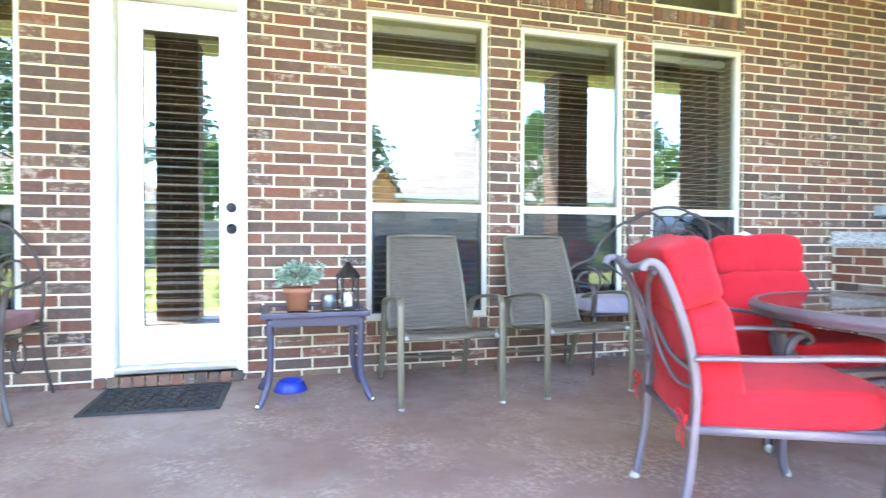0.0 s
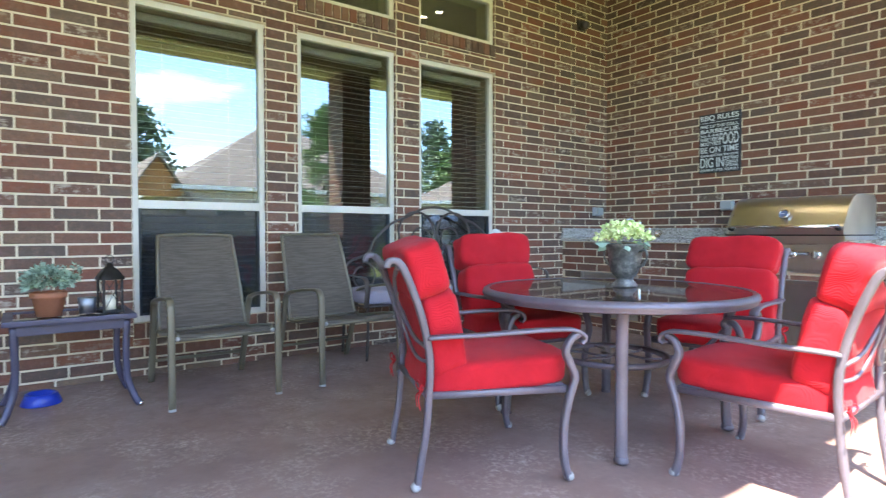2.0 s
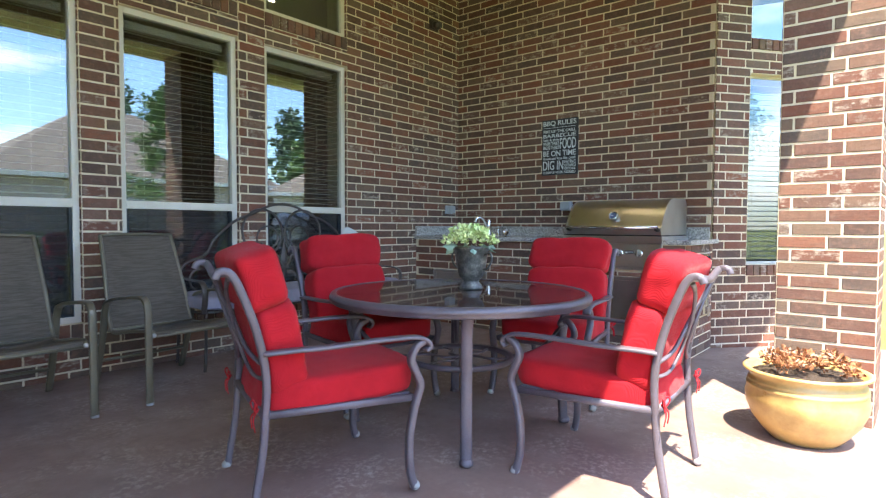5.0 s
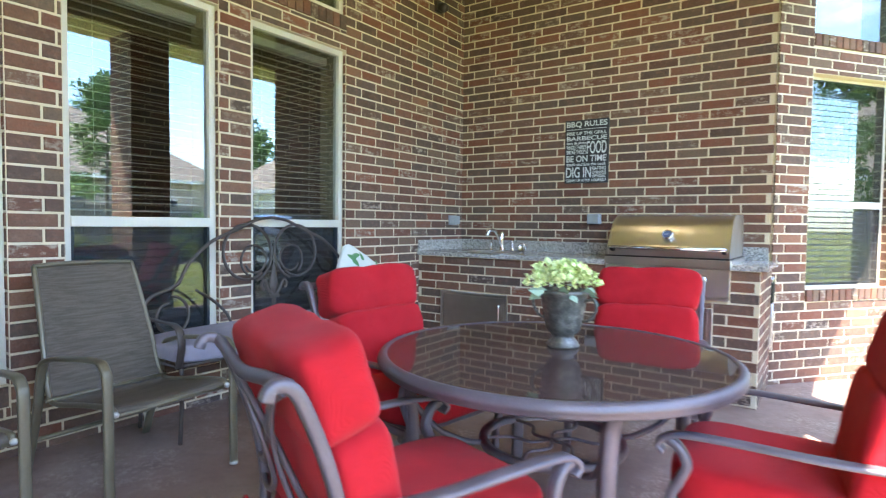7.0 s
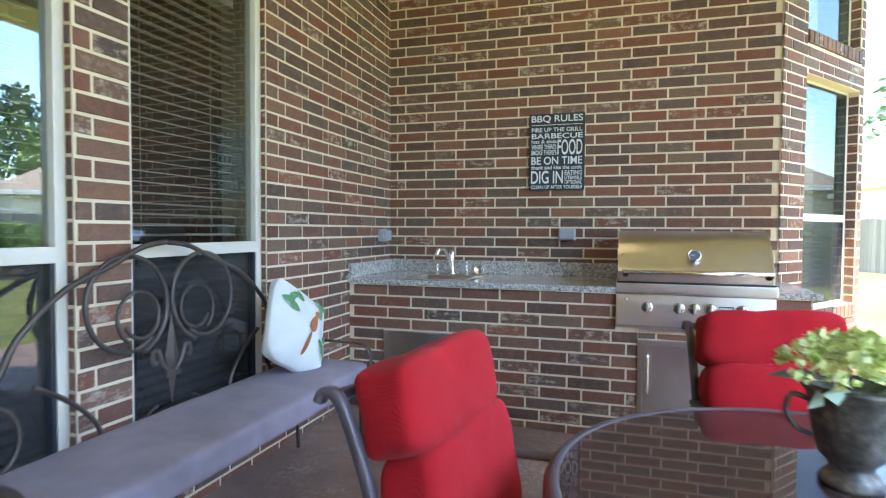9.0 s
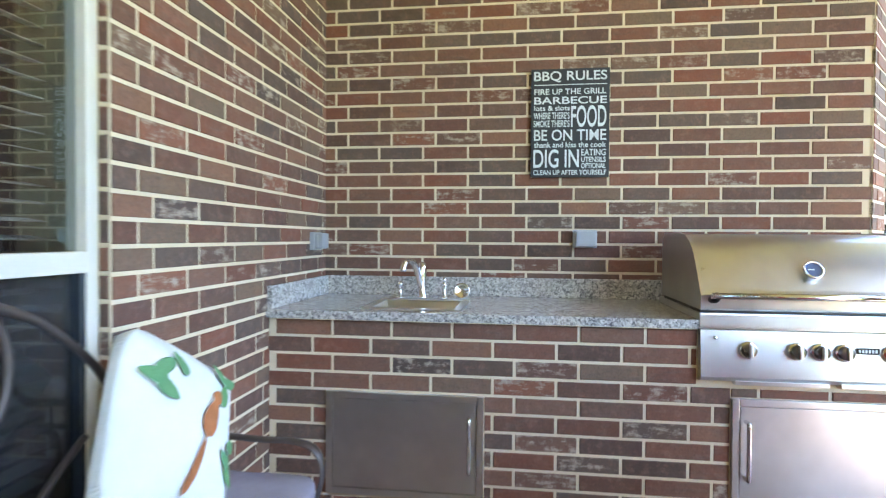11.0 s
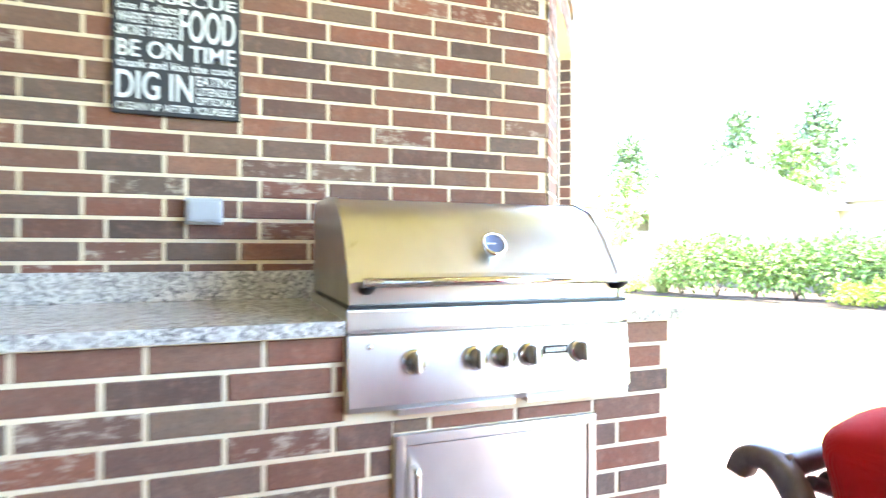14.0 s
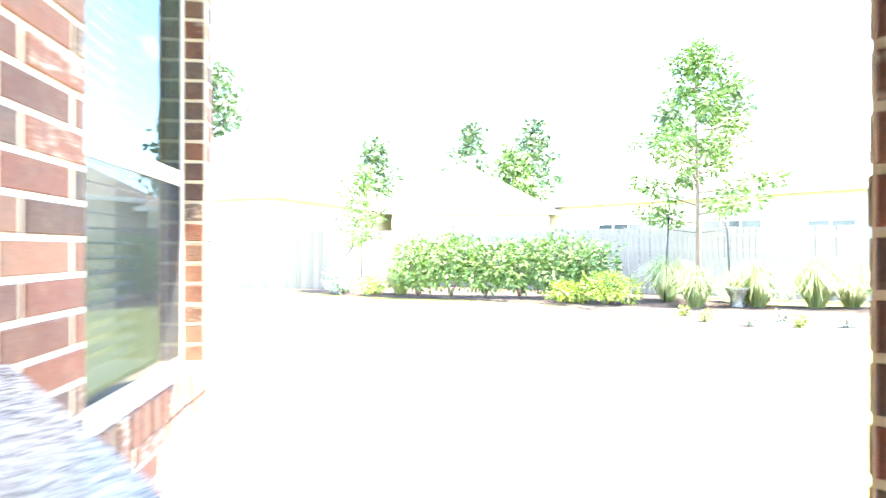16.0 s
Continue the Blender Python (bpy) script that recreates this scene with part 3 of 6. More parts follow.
# glazed door
door = tagged(thing("door_1", pose(0, 0, 0), "closed white patio door with one tall pane and blinds", "door"), kind="structure")
bm = bmesh.new()
for a in ((-1.207, -1.107, YW - 0.02, YW + 0.14, 0.07, 2.535), (-0.392, -0.347, YW - 0.02, YW + 0.14, 0.07, 2.535), (-1.107, -0.392, YW - 0.02, YW + 0.14, 2.432, 2.535)):
    box(bm, *a, 0.006)
for a in ((-1.222, -1.184, YW - 0.035, YW - 0.019, 0.07, 2.55), (-0.370, -0.332, YW - 0.035, YW - 0.019, 0.07, 2.55), (-1.184, -0.370, YW - 0.035, YW - 0.019, 2.512, 2.55)):
    box(bm, *a, 0.004)
part("door_frame", bm, WHITE, door)
D0, D1, DY = -1.101, -0.398, YW + 0.085
G0, G1, GZ0, GZ1 = -0.970, -0.496, 0.370, 2.265
bm = bmesh.new()
for a in ((D0, G0, 0.136, 2.425), (G1, D1, 0.136, 2.425), (G0, G1, 0.136, GZ0), (G0, G1, GZ1, 2.425)):
    box(bm, a[0], a[1], DY, DY + 0.044, a[2], a[3])
part("leaf", bm, WHITE, door)
bm = bmesh.new()
for a in ((G0 - 0.03, G0 + 0.012, GZ0 - 0.03, GZ1 + 0.03), (G1 - 0.012, G1 + 0.03, GZ0 - 0.03, GZ1 + 0.03), (G0 + 0.012, G1 - 0.012, GZ0 - 0.03, GZ0 + 0.012), (G0 + 0.012, G1 - 0.012, GZ1 - 0.012, GZ1 + 0.03)):
    box(bm, a[0], a[1], DY - 0.014, DY + 0.004, a[2], a[3], 0.005)
part("pane_moulding", bm, WHITE, door)
bm = bmesh.new()
box(bm, G0, G1, DY + 0.012, DY + 0.016, GZ0, GZ1)
part("pane", bm, GLASS, door).visible_shadow = False
bm = bmesh.new()
box(bm, -(G1 - G0) / 2 + 0.006, (G1 - G0) / 2 - 0.006, -0.02, 0.02, -0.0015, 0.0015)
me = mesh_of("slat", bm, WHITE)
z = GZ1 - 0.05
while z > GZ0 + 0.02:
    s = new("slat", me)
    s.parent = door
    s.matrix_basis = pose((G0 + G1) / 2, DY + 0.05, z, 20)
    z -= 0.058
for z in (1.002, 1.141):
    bm = bmesh.new()
    lathe(bm, [(0, 0), (0.034, 0), (0.034, 0.012), (0.026, 0.018), (0.022, 0.03), (0.028, 0.042), (0.024, 0.056), (0, 0.06)] if z < 1.1 else [(0, 0), (0.032, 0), (0.032, 0.014), (0.024, 0.022), (0, 0.024)], 24, Matrix.Translation((-0.436, DY, z)) @ pose(0, 0, 0, 90))
    part("door_handle" if z < 1.1 else "deadbolt", bm, BLACK, door, "dark bronze knob" if z < 1.1 else "dark bronze deadbolt")
bm = bmesh.new()
box(bm, -1.107, -0.392, YW - 0.01, DY + 0.06, 0.095, 0.133, 0.006)
part("threshold", bm, STEEL, door, "metal threshold")

# dim room behind the windows, its shade put into a dark base colour
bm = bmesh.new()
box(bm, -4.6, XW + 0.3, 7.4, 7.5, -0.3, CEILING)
structure("wall_room_back", bm, ROOM_GLOOM, "far wall of the dim room indoors", "wall")
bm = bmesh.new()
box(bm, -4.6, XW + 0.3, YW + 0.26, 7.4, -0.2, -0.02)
structure("floor_room", bm, ROOM_GLOOM, "dim floor indoors", "floor")
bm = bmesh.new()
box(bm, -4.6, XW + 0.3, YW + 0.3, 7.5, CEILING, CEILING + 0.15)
structure("ceiling_room", bm, ROOM_GLOOM, "dim ceiling indoors", "ceiling")
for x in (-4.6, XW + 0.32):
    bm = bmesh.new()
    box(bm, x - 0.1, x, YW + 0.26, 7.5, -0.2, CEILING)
    structure("wall_room_side", bm, ROOM_GLOOM, "side wall of the dim room indoors", "wall")

# ceiling lights
for x, y in ((4.08, 2.39), (4.01, 2.14)):
    l = thing("recessed_light", pose(x, y, CEILING), "small round recessed light glowing in the porch ceiling", "ceiling light", "porch lights")
    bm = bmesh.new()
    lathe(bm, [(0.045, 0.004), (0.045, -0.006), (0.065, -0.006), (0.068, 0.0), (0.066, 0.004)], 24)
    part("trim_ring", bm, WHITE, l)
    bm = bmesh.new()
    lathe(bm, [(0, -0.003), (0.03, -0.002), (0.045, 0.003)], 20)
    part("bulb", bm, BULB, l, "glowing warm bulb")


# ---- grill counter ----
CX, CT = 4.585, 0.918
bm = bmesh.new()
box(bm, CX - 0.004, XW - 0.004, 0.997, YW - 0.004, -0.1, CT - 0.036)
counter = tagged(part("grill_counter", bm, MORTAR), "red brown brick outdoor kitchen counter base", "counter")

top = thing("countertop", pose(0, 0, 0), "polished speckled grey granite worktop on the brick counter", "countertop")
z0, z1 = CT - 0.036, CT
for a in ((4.552, XW, 2.033, 3.015), (4.552, XW, 3.395, YW), (4.552, 4.68, 3.015, 3.395), (5.0, XW, 3.015, 3.395), (5.22, XW, 1.178, 2.033), (4.552, XW + 0.02, 0.952, 1.178)):
    bm = bmesh.new()
    box(bm, *a, z0, z1)
    part("slab", bm, GRANITE, top)
bm = bmesh.new()
box(bm, XW - 0.026, XW - 0.003, 1.02, YW - 0.005, CT, CT + 0.102, 0.003)
part("backsplash", bm, GRANITE, top)
bm = bmesh.new()
box(bm, 4.56, XW - 0.026, YW - 0.03, YW - 0.006, CT, CT + 0.102, 0.003)
part("side_splash", bm, GRANITE, top)

sink = thing("sink", pose(4.84, 3.205, CT), "small stainless steel drop-in bar sink in the granite", "sink")
bm = bmesh.new()
o, i, d = 0.225, 0.186, 0.004
for a in ((-0.205, 0.205, i, o), (-0.205, 0.205, -o, -i), (-0.205, -0.156, -i, i), (0.156, 0.205, -i, i)):
    box(bm, a[0], a[1], a[2], a[3], 0.0005, d, 0.0015)
part("rim", bm, STEEL, sink)
bm = bmesh.new()
vs = [bm.verts.new(p) for p in ((-0.158, -0.188, 0.003), (0.158, -0.188, 0.003), (0.158, 0.188, 0.003), (-0.158, 0.188, 0.003), (-0.145, -0.175, -0.033), (0.145, -0.175, -0.033), (0.145, 0.175, -0.033), (-0.145, 0.175, -0.033))]
for q in ((0, 1, 5, 4), (1, 2, 6, 5), (2, 3, 7, 6), (3, 0, 4, 7), (4, 5, 6, 7)):
    bm.faces.new([vs[k] for k in q])
part("basin", bm, STEEL, sink)

tap = thing("faucet", pose(5.12, 3.235, CT), "chrome gooseneck bar faucet with side handles beside the sink", "faucet")
bm = bmesh.new()
lathe(bm, [(0, 0), (0.030, 0), (0.030, 0.010), (0.022, 0.02), (0.021, 0.06), (0.024, 0.11), (0.023, 0.16), (0.018, 0.185), (0, 0.19)])
part("body", bm, CHROME, tap)
bm = bmesh.new()
tube(bm, [(0, 0.004, 0.04), (-0.04, 0.016, 0.13), (-0.075, 0.03, 0.185), (-0.115, 0.048, 0.20), (-0.15, 0.062, 0.185), (-0.165, 0.068, 0.15)], 0.016, taper=0.95, n=10)
part("spout", bm, CHROME, tap)
for y in (0.115, -0.115):
    bm = bmesh.new()
    lathe(bm, [(0, 0), (0.02, 0), (0.02, 0.008), (0.011, 0.014), (0.009, 0.06), (0.013, 0.068), (0.013, 0.082), (0, 0.088)], 18, Matrix.Translation((0, y, 0)))
    if y < 0:
        ball(bm, 0.014, (0, y, 0.098))
    part("handle" if y > 0 else "sprayer", bm, CHROME, tap)
dish = thing("sink_strainer", pose(5.14, 3.03, CT + 0.041), "small round steel sink strainer standing behind the sink", "strainer")
bm = bmesh.new()
lathe(bm, [(0.040, 0.0), (0.042, 0.004), (0.034, 0.006), (0.026, -0.008), (0, -0.010)], 28, pose(0, 0, 0, 0, -78))
part("rim", bm, CHROME, dish)

# grill
grill = thing("built_in_grill", pose(0.03, 0.0335, 0.031), "built-in stainless steel gas grill with a closed hood", "grill")
GY0, GY1 = 1.146, 1.998
bm = bmesh.new()
box(bm, 4.535, 5.17, GY0 + 0.008, GY1 - 0.008, 0.70, 0.86)
part("firebox", bm, STEEL, grill)
bm = bmesh.new()
prof = [(4.535, 0.648), (4.520, 0.652), (4.508, 0.668), (4.523, 0.848), (4.545, 0.856), (4.6, 0.856), (4.6, 0.648)]
ends = [[bm.verts.new((x, y, z)) for x, z in prof] for y in (GY0, GY1)]
for k in range(len(prof)):
    bm.faces.new((ends[0][k], ends[0][(k + 1) % 7], ends[1][(k + 1) % 7], ends[1][k]))
bm.faces.new(ends[0][::-1])
bm.faces.new(ends[1])
panel = part("control_panel", bm, STEEL, grill)
for y in (1.32, 1.70):
    bm = bmesh.new()
    box(bm, 4.512, 4.55, y - 0.17, y + 0.17, 0.638, 0.654, 0.002)
    part("lower_lip", bm, STEEL, grill)
bm = bmesh.new()
box(bm, 4.517, 5.17, GY0 - 0.012, GY1 + 0.006, 0.858, 0.915, 0.006)
part("ledge", bm, STEEL, grill)
# thin black slab standing in for the shade in the gap under the hood
bm = bmesh.new()
box(bm, 4.526, 5.1, GY0, GY1, 0.915, 0.925)
part("hood_gap", bm, BLACK, grill)
bm = bmesh.new()
hp = [(4.545, 0.926), (4.541, 0.985), (4.556, 1.004), (4.606, 1.085), (4.648, 1.142), (4.70, 1.188), (4.78, 1.218), (4.87, 1.226), (5.12, 1.226), (5.16, 1.19), (5.16, 0.926)]
def hood_ends():
    return [[bm.verts.new((x, y, z)) for x, z in hp] for y in (GY0 + 0.012, GY1 - 0.012)]


curved, flat = hood_ends(), hood_ends()
for k in range(len(hp)):
    ends = curved if 1 < k < 8 else flat
    bm.faces.new((ends[0][k], ends[0][(k + 1) % 11], ends[1][(k + 1) % 11], ends[1][k])).smooth = 1 < k < 8
caps = hood_ends()
bm.faces.new(caps[0][::-1])
bm.faces.new(caps[1])
part("hood", bm, STEEL, grill)
for y in (GY0 + 0.004, GY1 - 0.016):
    bm = bmesh.new()
    big = [(4.86 + (x - 4.86) * 1.025, 1.06 + (z - 1.06) * 1.03) for x, z in hp]
    ends = [[bm.verts.new((x, yy, max(z, 0.926))) for x, z in big] for yy in (y, y + 0.012)]
    for k in range(11):
        bm.faces.new((ends[0][k], ends[0][(k + 1) % 11], ends[1][(k + 1) % 11], ends[1][k]))
    bm.faces.new(ends[0][::-1])
    bm.faces.new(ends[1])
    part("hood_end", bm, STEEL, grill)
bm = bmesh.new()
tube(bm, [(4.488, GY0 + 0.02, 0.985), (4.488, GY1 - 0.03, 0.985)], 0.0125, n=14)
part("hood_handle", bm, CHROME, grill, "round polished bar handle")
for y in (GY0 + 0.035, GY1 - 0.05):
    bm = bmesh.new()
    tube(bm, [(4.55, y, 0.965), (4.515, y, 0.97), (4.488, y, 0.985)], 0.016, 0.018, n=10)
    part("handle_bracket", bm, BLACK, grill)
for y in (1.826, 1.651, 1.568, 1.482, 1.318):
    bm = bmesh.new()
    mk = Matrix.Translation((4.514, y, 0.775)) @ pose(0, 0, 0, 0, -86)
    lathe(bm, [(0, 0), (0.034, 0), (0.034, 0.006), (0.030, 0.010), (0, 0.010)], 28, mk)
    k = part("knob", bm, CHROME, grill, "chrome ringed black burner knob")
    bm = bmesh.new()
    lathe(bm, [(0.027, 0.008), (0.026, 0.028), (0.022, 0.033), (0, 0.034)], 24, mk)
    part("knob_body", bm, GUNMETAL, k)
    bm = bmesh.new()
    box(bm, -0.026, 0.026, -0.007, 0.007, 0.028, 0.046, 0.004, mk)
    part("grip", bm, STEEL, k)
bm = bmesh.new()
box(bm, -0.001, 0.002, 1.361, 1.438, 0.772, 0.796, 0, Matrix.Translation((4.512, 0, 0)))
plate = part("name_plate", bm, BLACK, grill)
bm = bmesh.new()
for k in range(6):
    box(bm, 4.5095, 4.511, 1.369 + k * 0.0115, 1.376 + k * 0.0115, 0.778, 0.790)
part("lettering_bar", bm, INK, plate)
bm = bmesh.new()
lathe(bm, [(0, 0), (0.009, 0), (0.007, 0.008), (0, 0.010)], 14, Matrix.Translation((4.516, 1.945, 0.82)) @ pose(0, 0, 0, 0, -86))
part("light_switch", bm, CHROME, grill)
mt = Matrix.Translation((4.583, 1.567, 1.080)) @ pose(0, 0, 0, 0, -58)
bm = bmesh.new()
lathe(bm, [(0.0, 0), (0.036, 0), (0.040, 0.006), (0.038, 0.014), (0.031, 0.016), (0.030, 0.010)], 30, mt)
th = part("thermometer", bm, CHROME, grill)
bm = bmesh.new()
lathe(bm, [(0, 0.0105), (0.030, 0.0105)], 24, mt)
part("dial", bm, plain("dial face", (0.10, 0.13, 0.22), 0.2), th)
bm = bmesh.new()
box(bm, -0.002, 0.002, -0.004, 0.022, 0.0115, 0.013, 0, mt)
part("needle", bm, INK, th)


def access_door(y0, y1, z0, z1, handle_y):
    d = thing("access_door", pose(CX, 0, 0), "brushed stainless steel access door set in the brick counter", "cabinet door", "grill counter doors")
    bm = bmesh.new()
    f = 0.028
    for a in ((y0, y0 + f, z0, z1), (y1 - f, y1, z0, z1), (y0 + f, y1 - f, z0, z0 + f), (y0 + f, y1 - f, z1 - f, z1)):
        box(bm, -0.022, 0.02, *a, 0.004)
    part("frame", bm, STEEL, d)
    bm = bmesh.new()
    box(bm, -0.016, 0.0, y0 + f + 0.003, y1 - f - 0.003, z0 + f + 0.003, z1 - f - 0.003, 0.003)
    leafo = part("door", bm, STEEL, d)
    bm = bmesh.new()
    zt = z1 - 0.09
    tube(bm, [(-0.016, handle_y, zt), (-0.048, handle_y, zt), (-0.052, handle_y, zt - 0.02), (-0.052, handle_y, zt - 0.2), (-0.048, handle_y, zt - 0.22), (-0.016, handle_y, zt - 0.22)], 0.009, steps=3, ref=(0, 1, 0), n=8)
    part("handle", bm, CHROME, leafo)
    return d


access_door(2.879, 3.557, 0.13, 0.572, 2.937)
access_door(1.28, 1.905, 0.12, 0.609, 1.852)


def outlet(m):
    o = thing("outlet_cover", m, "grey weatherproof outlet cover on the brick wall", "outlet", "outlet covers")
    bm = bmesh.new()
    box(bm, -0.062, 0.062, -0.012, 0.012, -0.047, 0.047, 0.006)
    part("plate", bm, GREYBOX, o)
    bm = bmesh.new()
    box(bm, -0.05, 0.058, -0.052, -0.01, -0.04, 0.042, 0.012)
    part("cover", bm, GREYBOX, o)
    bm = bmesh.new()
    box(bm, -0.056, -0.048, -0.03, -0.008, -0.03, 0.03, 0.003)
    part("hinge", bm, GREYBOX, o)


outlet(pose(XW - 0.018, 2.398, 1.231, 0, 0, -90))
outlet(pose(5.13, YW - 0.018, 1.211))

# sign
sign = thing("barbecue_sign", pose(XW - 0.02, 2.482, 1.556, 0, 0, -90), "black wooden barbecue sign with pale lettering on the brick wall", "sign")
bm = bmesh.new()
box(bm, -0.2025, 0.2025, -0.012, 0.012, 0, 0.569, 0.003)
part("board", bm, PLATE, sign)


def words(text, x, z, width, height, parent):
    """Lettering of the built-in font, fitted to a width and height, as a mesh."""
    cu = bpy.data.curves.new("text", "FONT")
    cu.body, cu.extrude, cu.offset = text, 0.01, 0.012
    tmp = bpy.data.objects.new("text", cu)
    scene.collection.objects.link(tmp)
    me = bpy.data.meshes.new_from_object(tmp.evaluated_get(bpy.context.evaluated_depsgraph_get()))
    bpy.data.objects.remove(tmp)
    co = np.array([v.co[:] for v in me.vertices])
    lo, hi = co.min(0), co.max(0)
    for v in me.vertices:
        v.co = ((v.co.x - lo[0]) / (hi[0] - lo[0]) * width + x, -0.0125 - v.co.z * 0.08, (v.co.y - lo[1]) / (hi[1] - lo[1]) * height + z)
    me.materials.append(INK)
    o = new("lettering", me)
    o.parent = parent
    return o


for text, x, z, w, h in (("BBQ RULES", -0.188, 0.498, 0.376, 0.058), ("FIRE UP THE GRILL", -0.186, 0.434, 0.37, 0.030), ("BARBECUE", -0.186, 0.384, 0.374, 0.038),
                         ("lots & slots", -0.186, 0.350, 0.185, 0.026), ("WHERE THERE'S", -0.188, 0.306, 0.186, 0.036), ("SMOKE THERE'S", -0.188, 0.264, 0.186, 0.036),
                         ("FOOD", 0.006, 0.262, 0.18, 0.112), ("BE ON TIME", -0.186, 0.192, 0.372, 0.058), ("thank and kiss the cook", -0.186, 0.156, 0.372, 0.028),
                         ("DIG IN", -0.188, 0.050, 0.236, 0.096), ("EATING", 0.060, 0.112, 0.125, 0.034), ("UTENSILS", 0.060, 0.078, 0.125, 0.028), ("OPTIONAL", 0.060, 0.046, 0.125, 0.027),
                         ("CLEAN UP AFTER YOURSELF", -0.188, 0.012, 0.376, 0.026)):
    words(text, x, z, w, h, sign)
bm = bmesh.new()
box(bm, -0.186, 0.186, -0.0145, -0.0115, 0.483, 0.4865)
part("rule", bm, INK, sign)

# wall bracket high on the back wall
sc = thing("wall_sensor", pose(4.832, YW - 0.006, 3.24), "small dark camera-like box on the brick wall near the ceiling", "fixture")
bm = bmesh.new()
box(bm, -0.05, 0.05, -0.03, 0.0, -0.05, 0.05, 0.008)
part("base", bm, IRON, sc)
bm = bmesh.new()
lathe(bm, [(0, 0), (0.04, 0), (0.045, 0.06), (0.03, 0.09), (0, 0.09)], 20, Matrix.Translation((0, -0.03, 0)) @ pose(0, 0, 0, 110))
part("head", bm, IRON, sc)

# tools hung at the counter's end
for x, l in ((4.98, 0.42), (5.05, 0.36), (5.11, 0.45)):
    t = thing("grill_tool", pose(x, 0.986, 0.80), "long steel barbecue tool with a black handle hung on the counter", "utensil", "hanging grill tools")
    bm = bmesh.new()
    tube(bm, [(0, 0.012, 0.0), (0, -0.012, 0.015), (0, -0.026, 0.0), (0, -0.022, -0.02)], 0.003, n=6)
    part("hook", bm, CHROME, t)
    bm = bmesh.new()
    tube(bm, [(0, -0.024, -0.02), (0, -0.026, -0.09), (0, -0.024, -0.17)], 0.011, 0.008, n=8)
    part("handle", bm, BLACK, t)
    bm = bmesh.new()
    tube(bm, [(0, -0.024, -0.17), (0, -0.024, -l)], 0.004, n=6)
    box(bm, -0.03, 0.03, -0.027, -0.021, -l - 0.08, -l, 0.003)
    part("blade", bm, STEEL, t)


# ---- dining set ----
def dining_chair(m):
    """Cast aluminium armchair; its front looks along +y."""
    c = thing("dining_chair", m, "taupe aluminium armchair with tied red cushions at the round table", "chair", "chairs round the table")
    for s in (-1, 1):
        bm = bmesh.new()
        tube(bm, [(s * 0.322, 0.325, 0.006), (s * 0.315, 0.308, 0.10), (s * 0.306, 0.312, 0.22), (s * 0.30, 0.335, 0.33), (s * 0.295, 0.36, 0.42), (s * 0.30, 0.325, 0.49), (s * 0.30, 0.30, 0.54), (s * 0.30, 0.315, 0.59), (s * 0.30, 0.345, 0.612)], 0.019, 0.015, n=8, square=True)
        part("front_leg", bm, FRAME, c)
        bm = bmesh.new()
        ball(bm, 0.021, (s * 0.322, 0.328, 0.016))
        part("glide", bm, CAP, c, "pale worn foot glide")
        bm = bmesh.new()
        tube(bm, [(s * 0.255, -0.29, 0.006), (s * 0.255, -0.275, 0.10), (s * 0.257, -0.252, 0.25), (s * 0.262, -0.245, 0.40), (s * 0.266, -0.265, 0.55), (s * 0.27, -0.325, 0.72), (s * 0.272, -0.40, 0.87), (s * 0.272, -0.44, 0.925), (s * 0.272, -0.475, 0.93), (s * 0.272, -0.485, 0.905)], 0.016, 0.014, n=8, square=True)
        part("back_post", bm, FRAME, c)
        bm = bmesh.new()
        ball(bm, 0.021, (s * 0.255, -0.293, 0.016))
        part("glide", bm, CAP, c, "pale worn foot glide")
        bm = bmesh.new()
        tube(bm, [(s * 0.272, -0.285, 0.62), (s * 0.285, -0.2, 0.625), (s * 0.30, -0.05, 0.628), (s * 0.305, 0.15, 0.635), (s * 0.302, 0.30, 0.632), (s * 0.30, 0.355, 0.615), (s * 0.30, 0.375, 0.59), (s * 0.30, 0.36, 0.57)], 0.024, 0.009, n=8, square=True)
        part("armrest", bm, FRAME, c)
        bm = bmesh.new()
        tube(bm, [(s * 0.262, -0.25, 0.385), (s * 0.285, 0.33, 0.375)], 0.012, 0.016, n=6, square=True)
        part("side_rail", bm, FRAME, c)
        bm = bmesh.new()
        tube(bm, [(s * 0.268, -0.28, 0.58), (s * 0.14, -0.312, 0.615), (s * 0.02, -0.36, 0.73), (-s * 0.10, -0.41, 0.84), (-s * 0.22, -0.43, 0.90)], 0.010, 0.008, n=6)
        part("back_scroll", bm, FRAME, c)
        bm = bmesh.new()
        tube(bm, [(s * 0.264, -0.262, 0.52), (s * 0.15, -0.285, 0.525), (s * 0.05, -0.315, 0.60), (s * 0.055, -0.375, 0.74), (s * 0.14, -0.42, 0.86), (s * 0.19, -0.43, 0.90)], 0.009, 0.007, n=6)
        part("back_scroll", bm, FRAME, c)
        # ribbon bow
        bm = bmesh.new()
        b = Vector((s * 0.268, -0.275, 0.415))
        for a in (0.6, 2.4):
            d = Vector((0.045 * math.cos(a), -0.02, 0.03 * math.sin(a)))
            tube(bm, [b, b + d * 0.7 + Vector((0, 0, 0.015)), b + d, b + d * 0.6 - Vector((0, 0, 0.012)), b], 0.008, 0.0025, n=6)
        for dx in (-0.02, 0.018):
            tube(bm, [b, b + Vector((dx, -0.015, -0.03)), b + Vector((dx * 1.4, -0.01, -0.075))], 0.007, 0.002, n=6)
        part("tie", bm, RED, c, "knotted red ribbon tie", True)
    bm = bmesh.new()
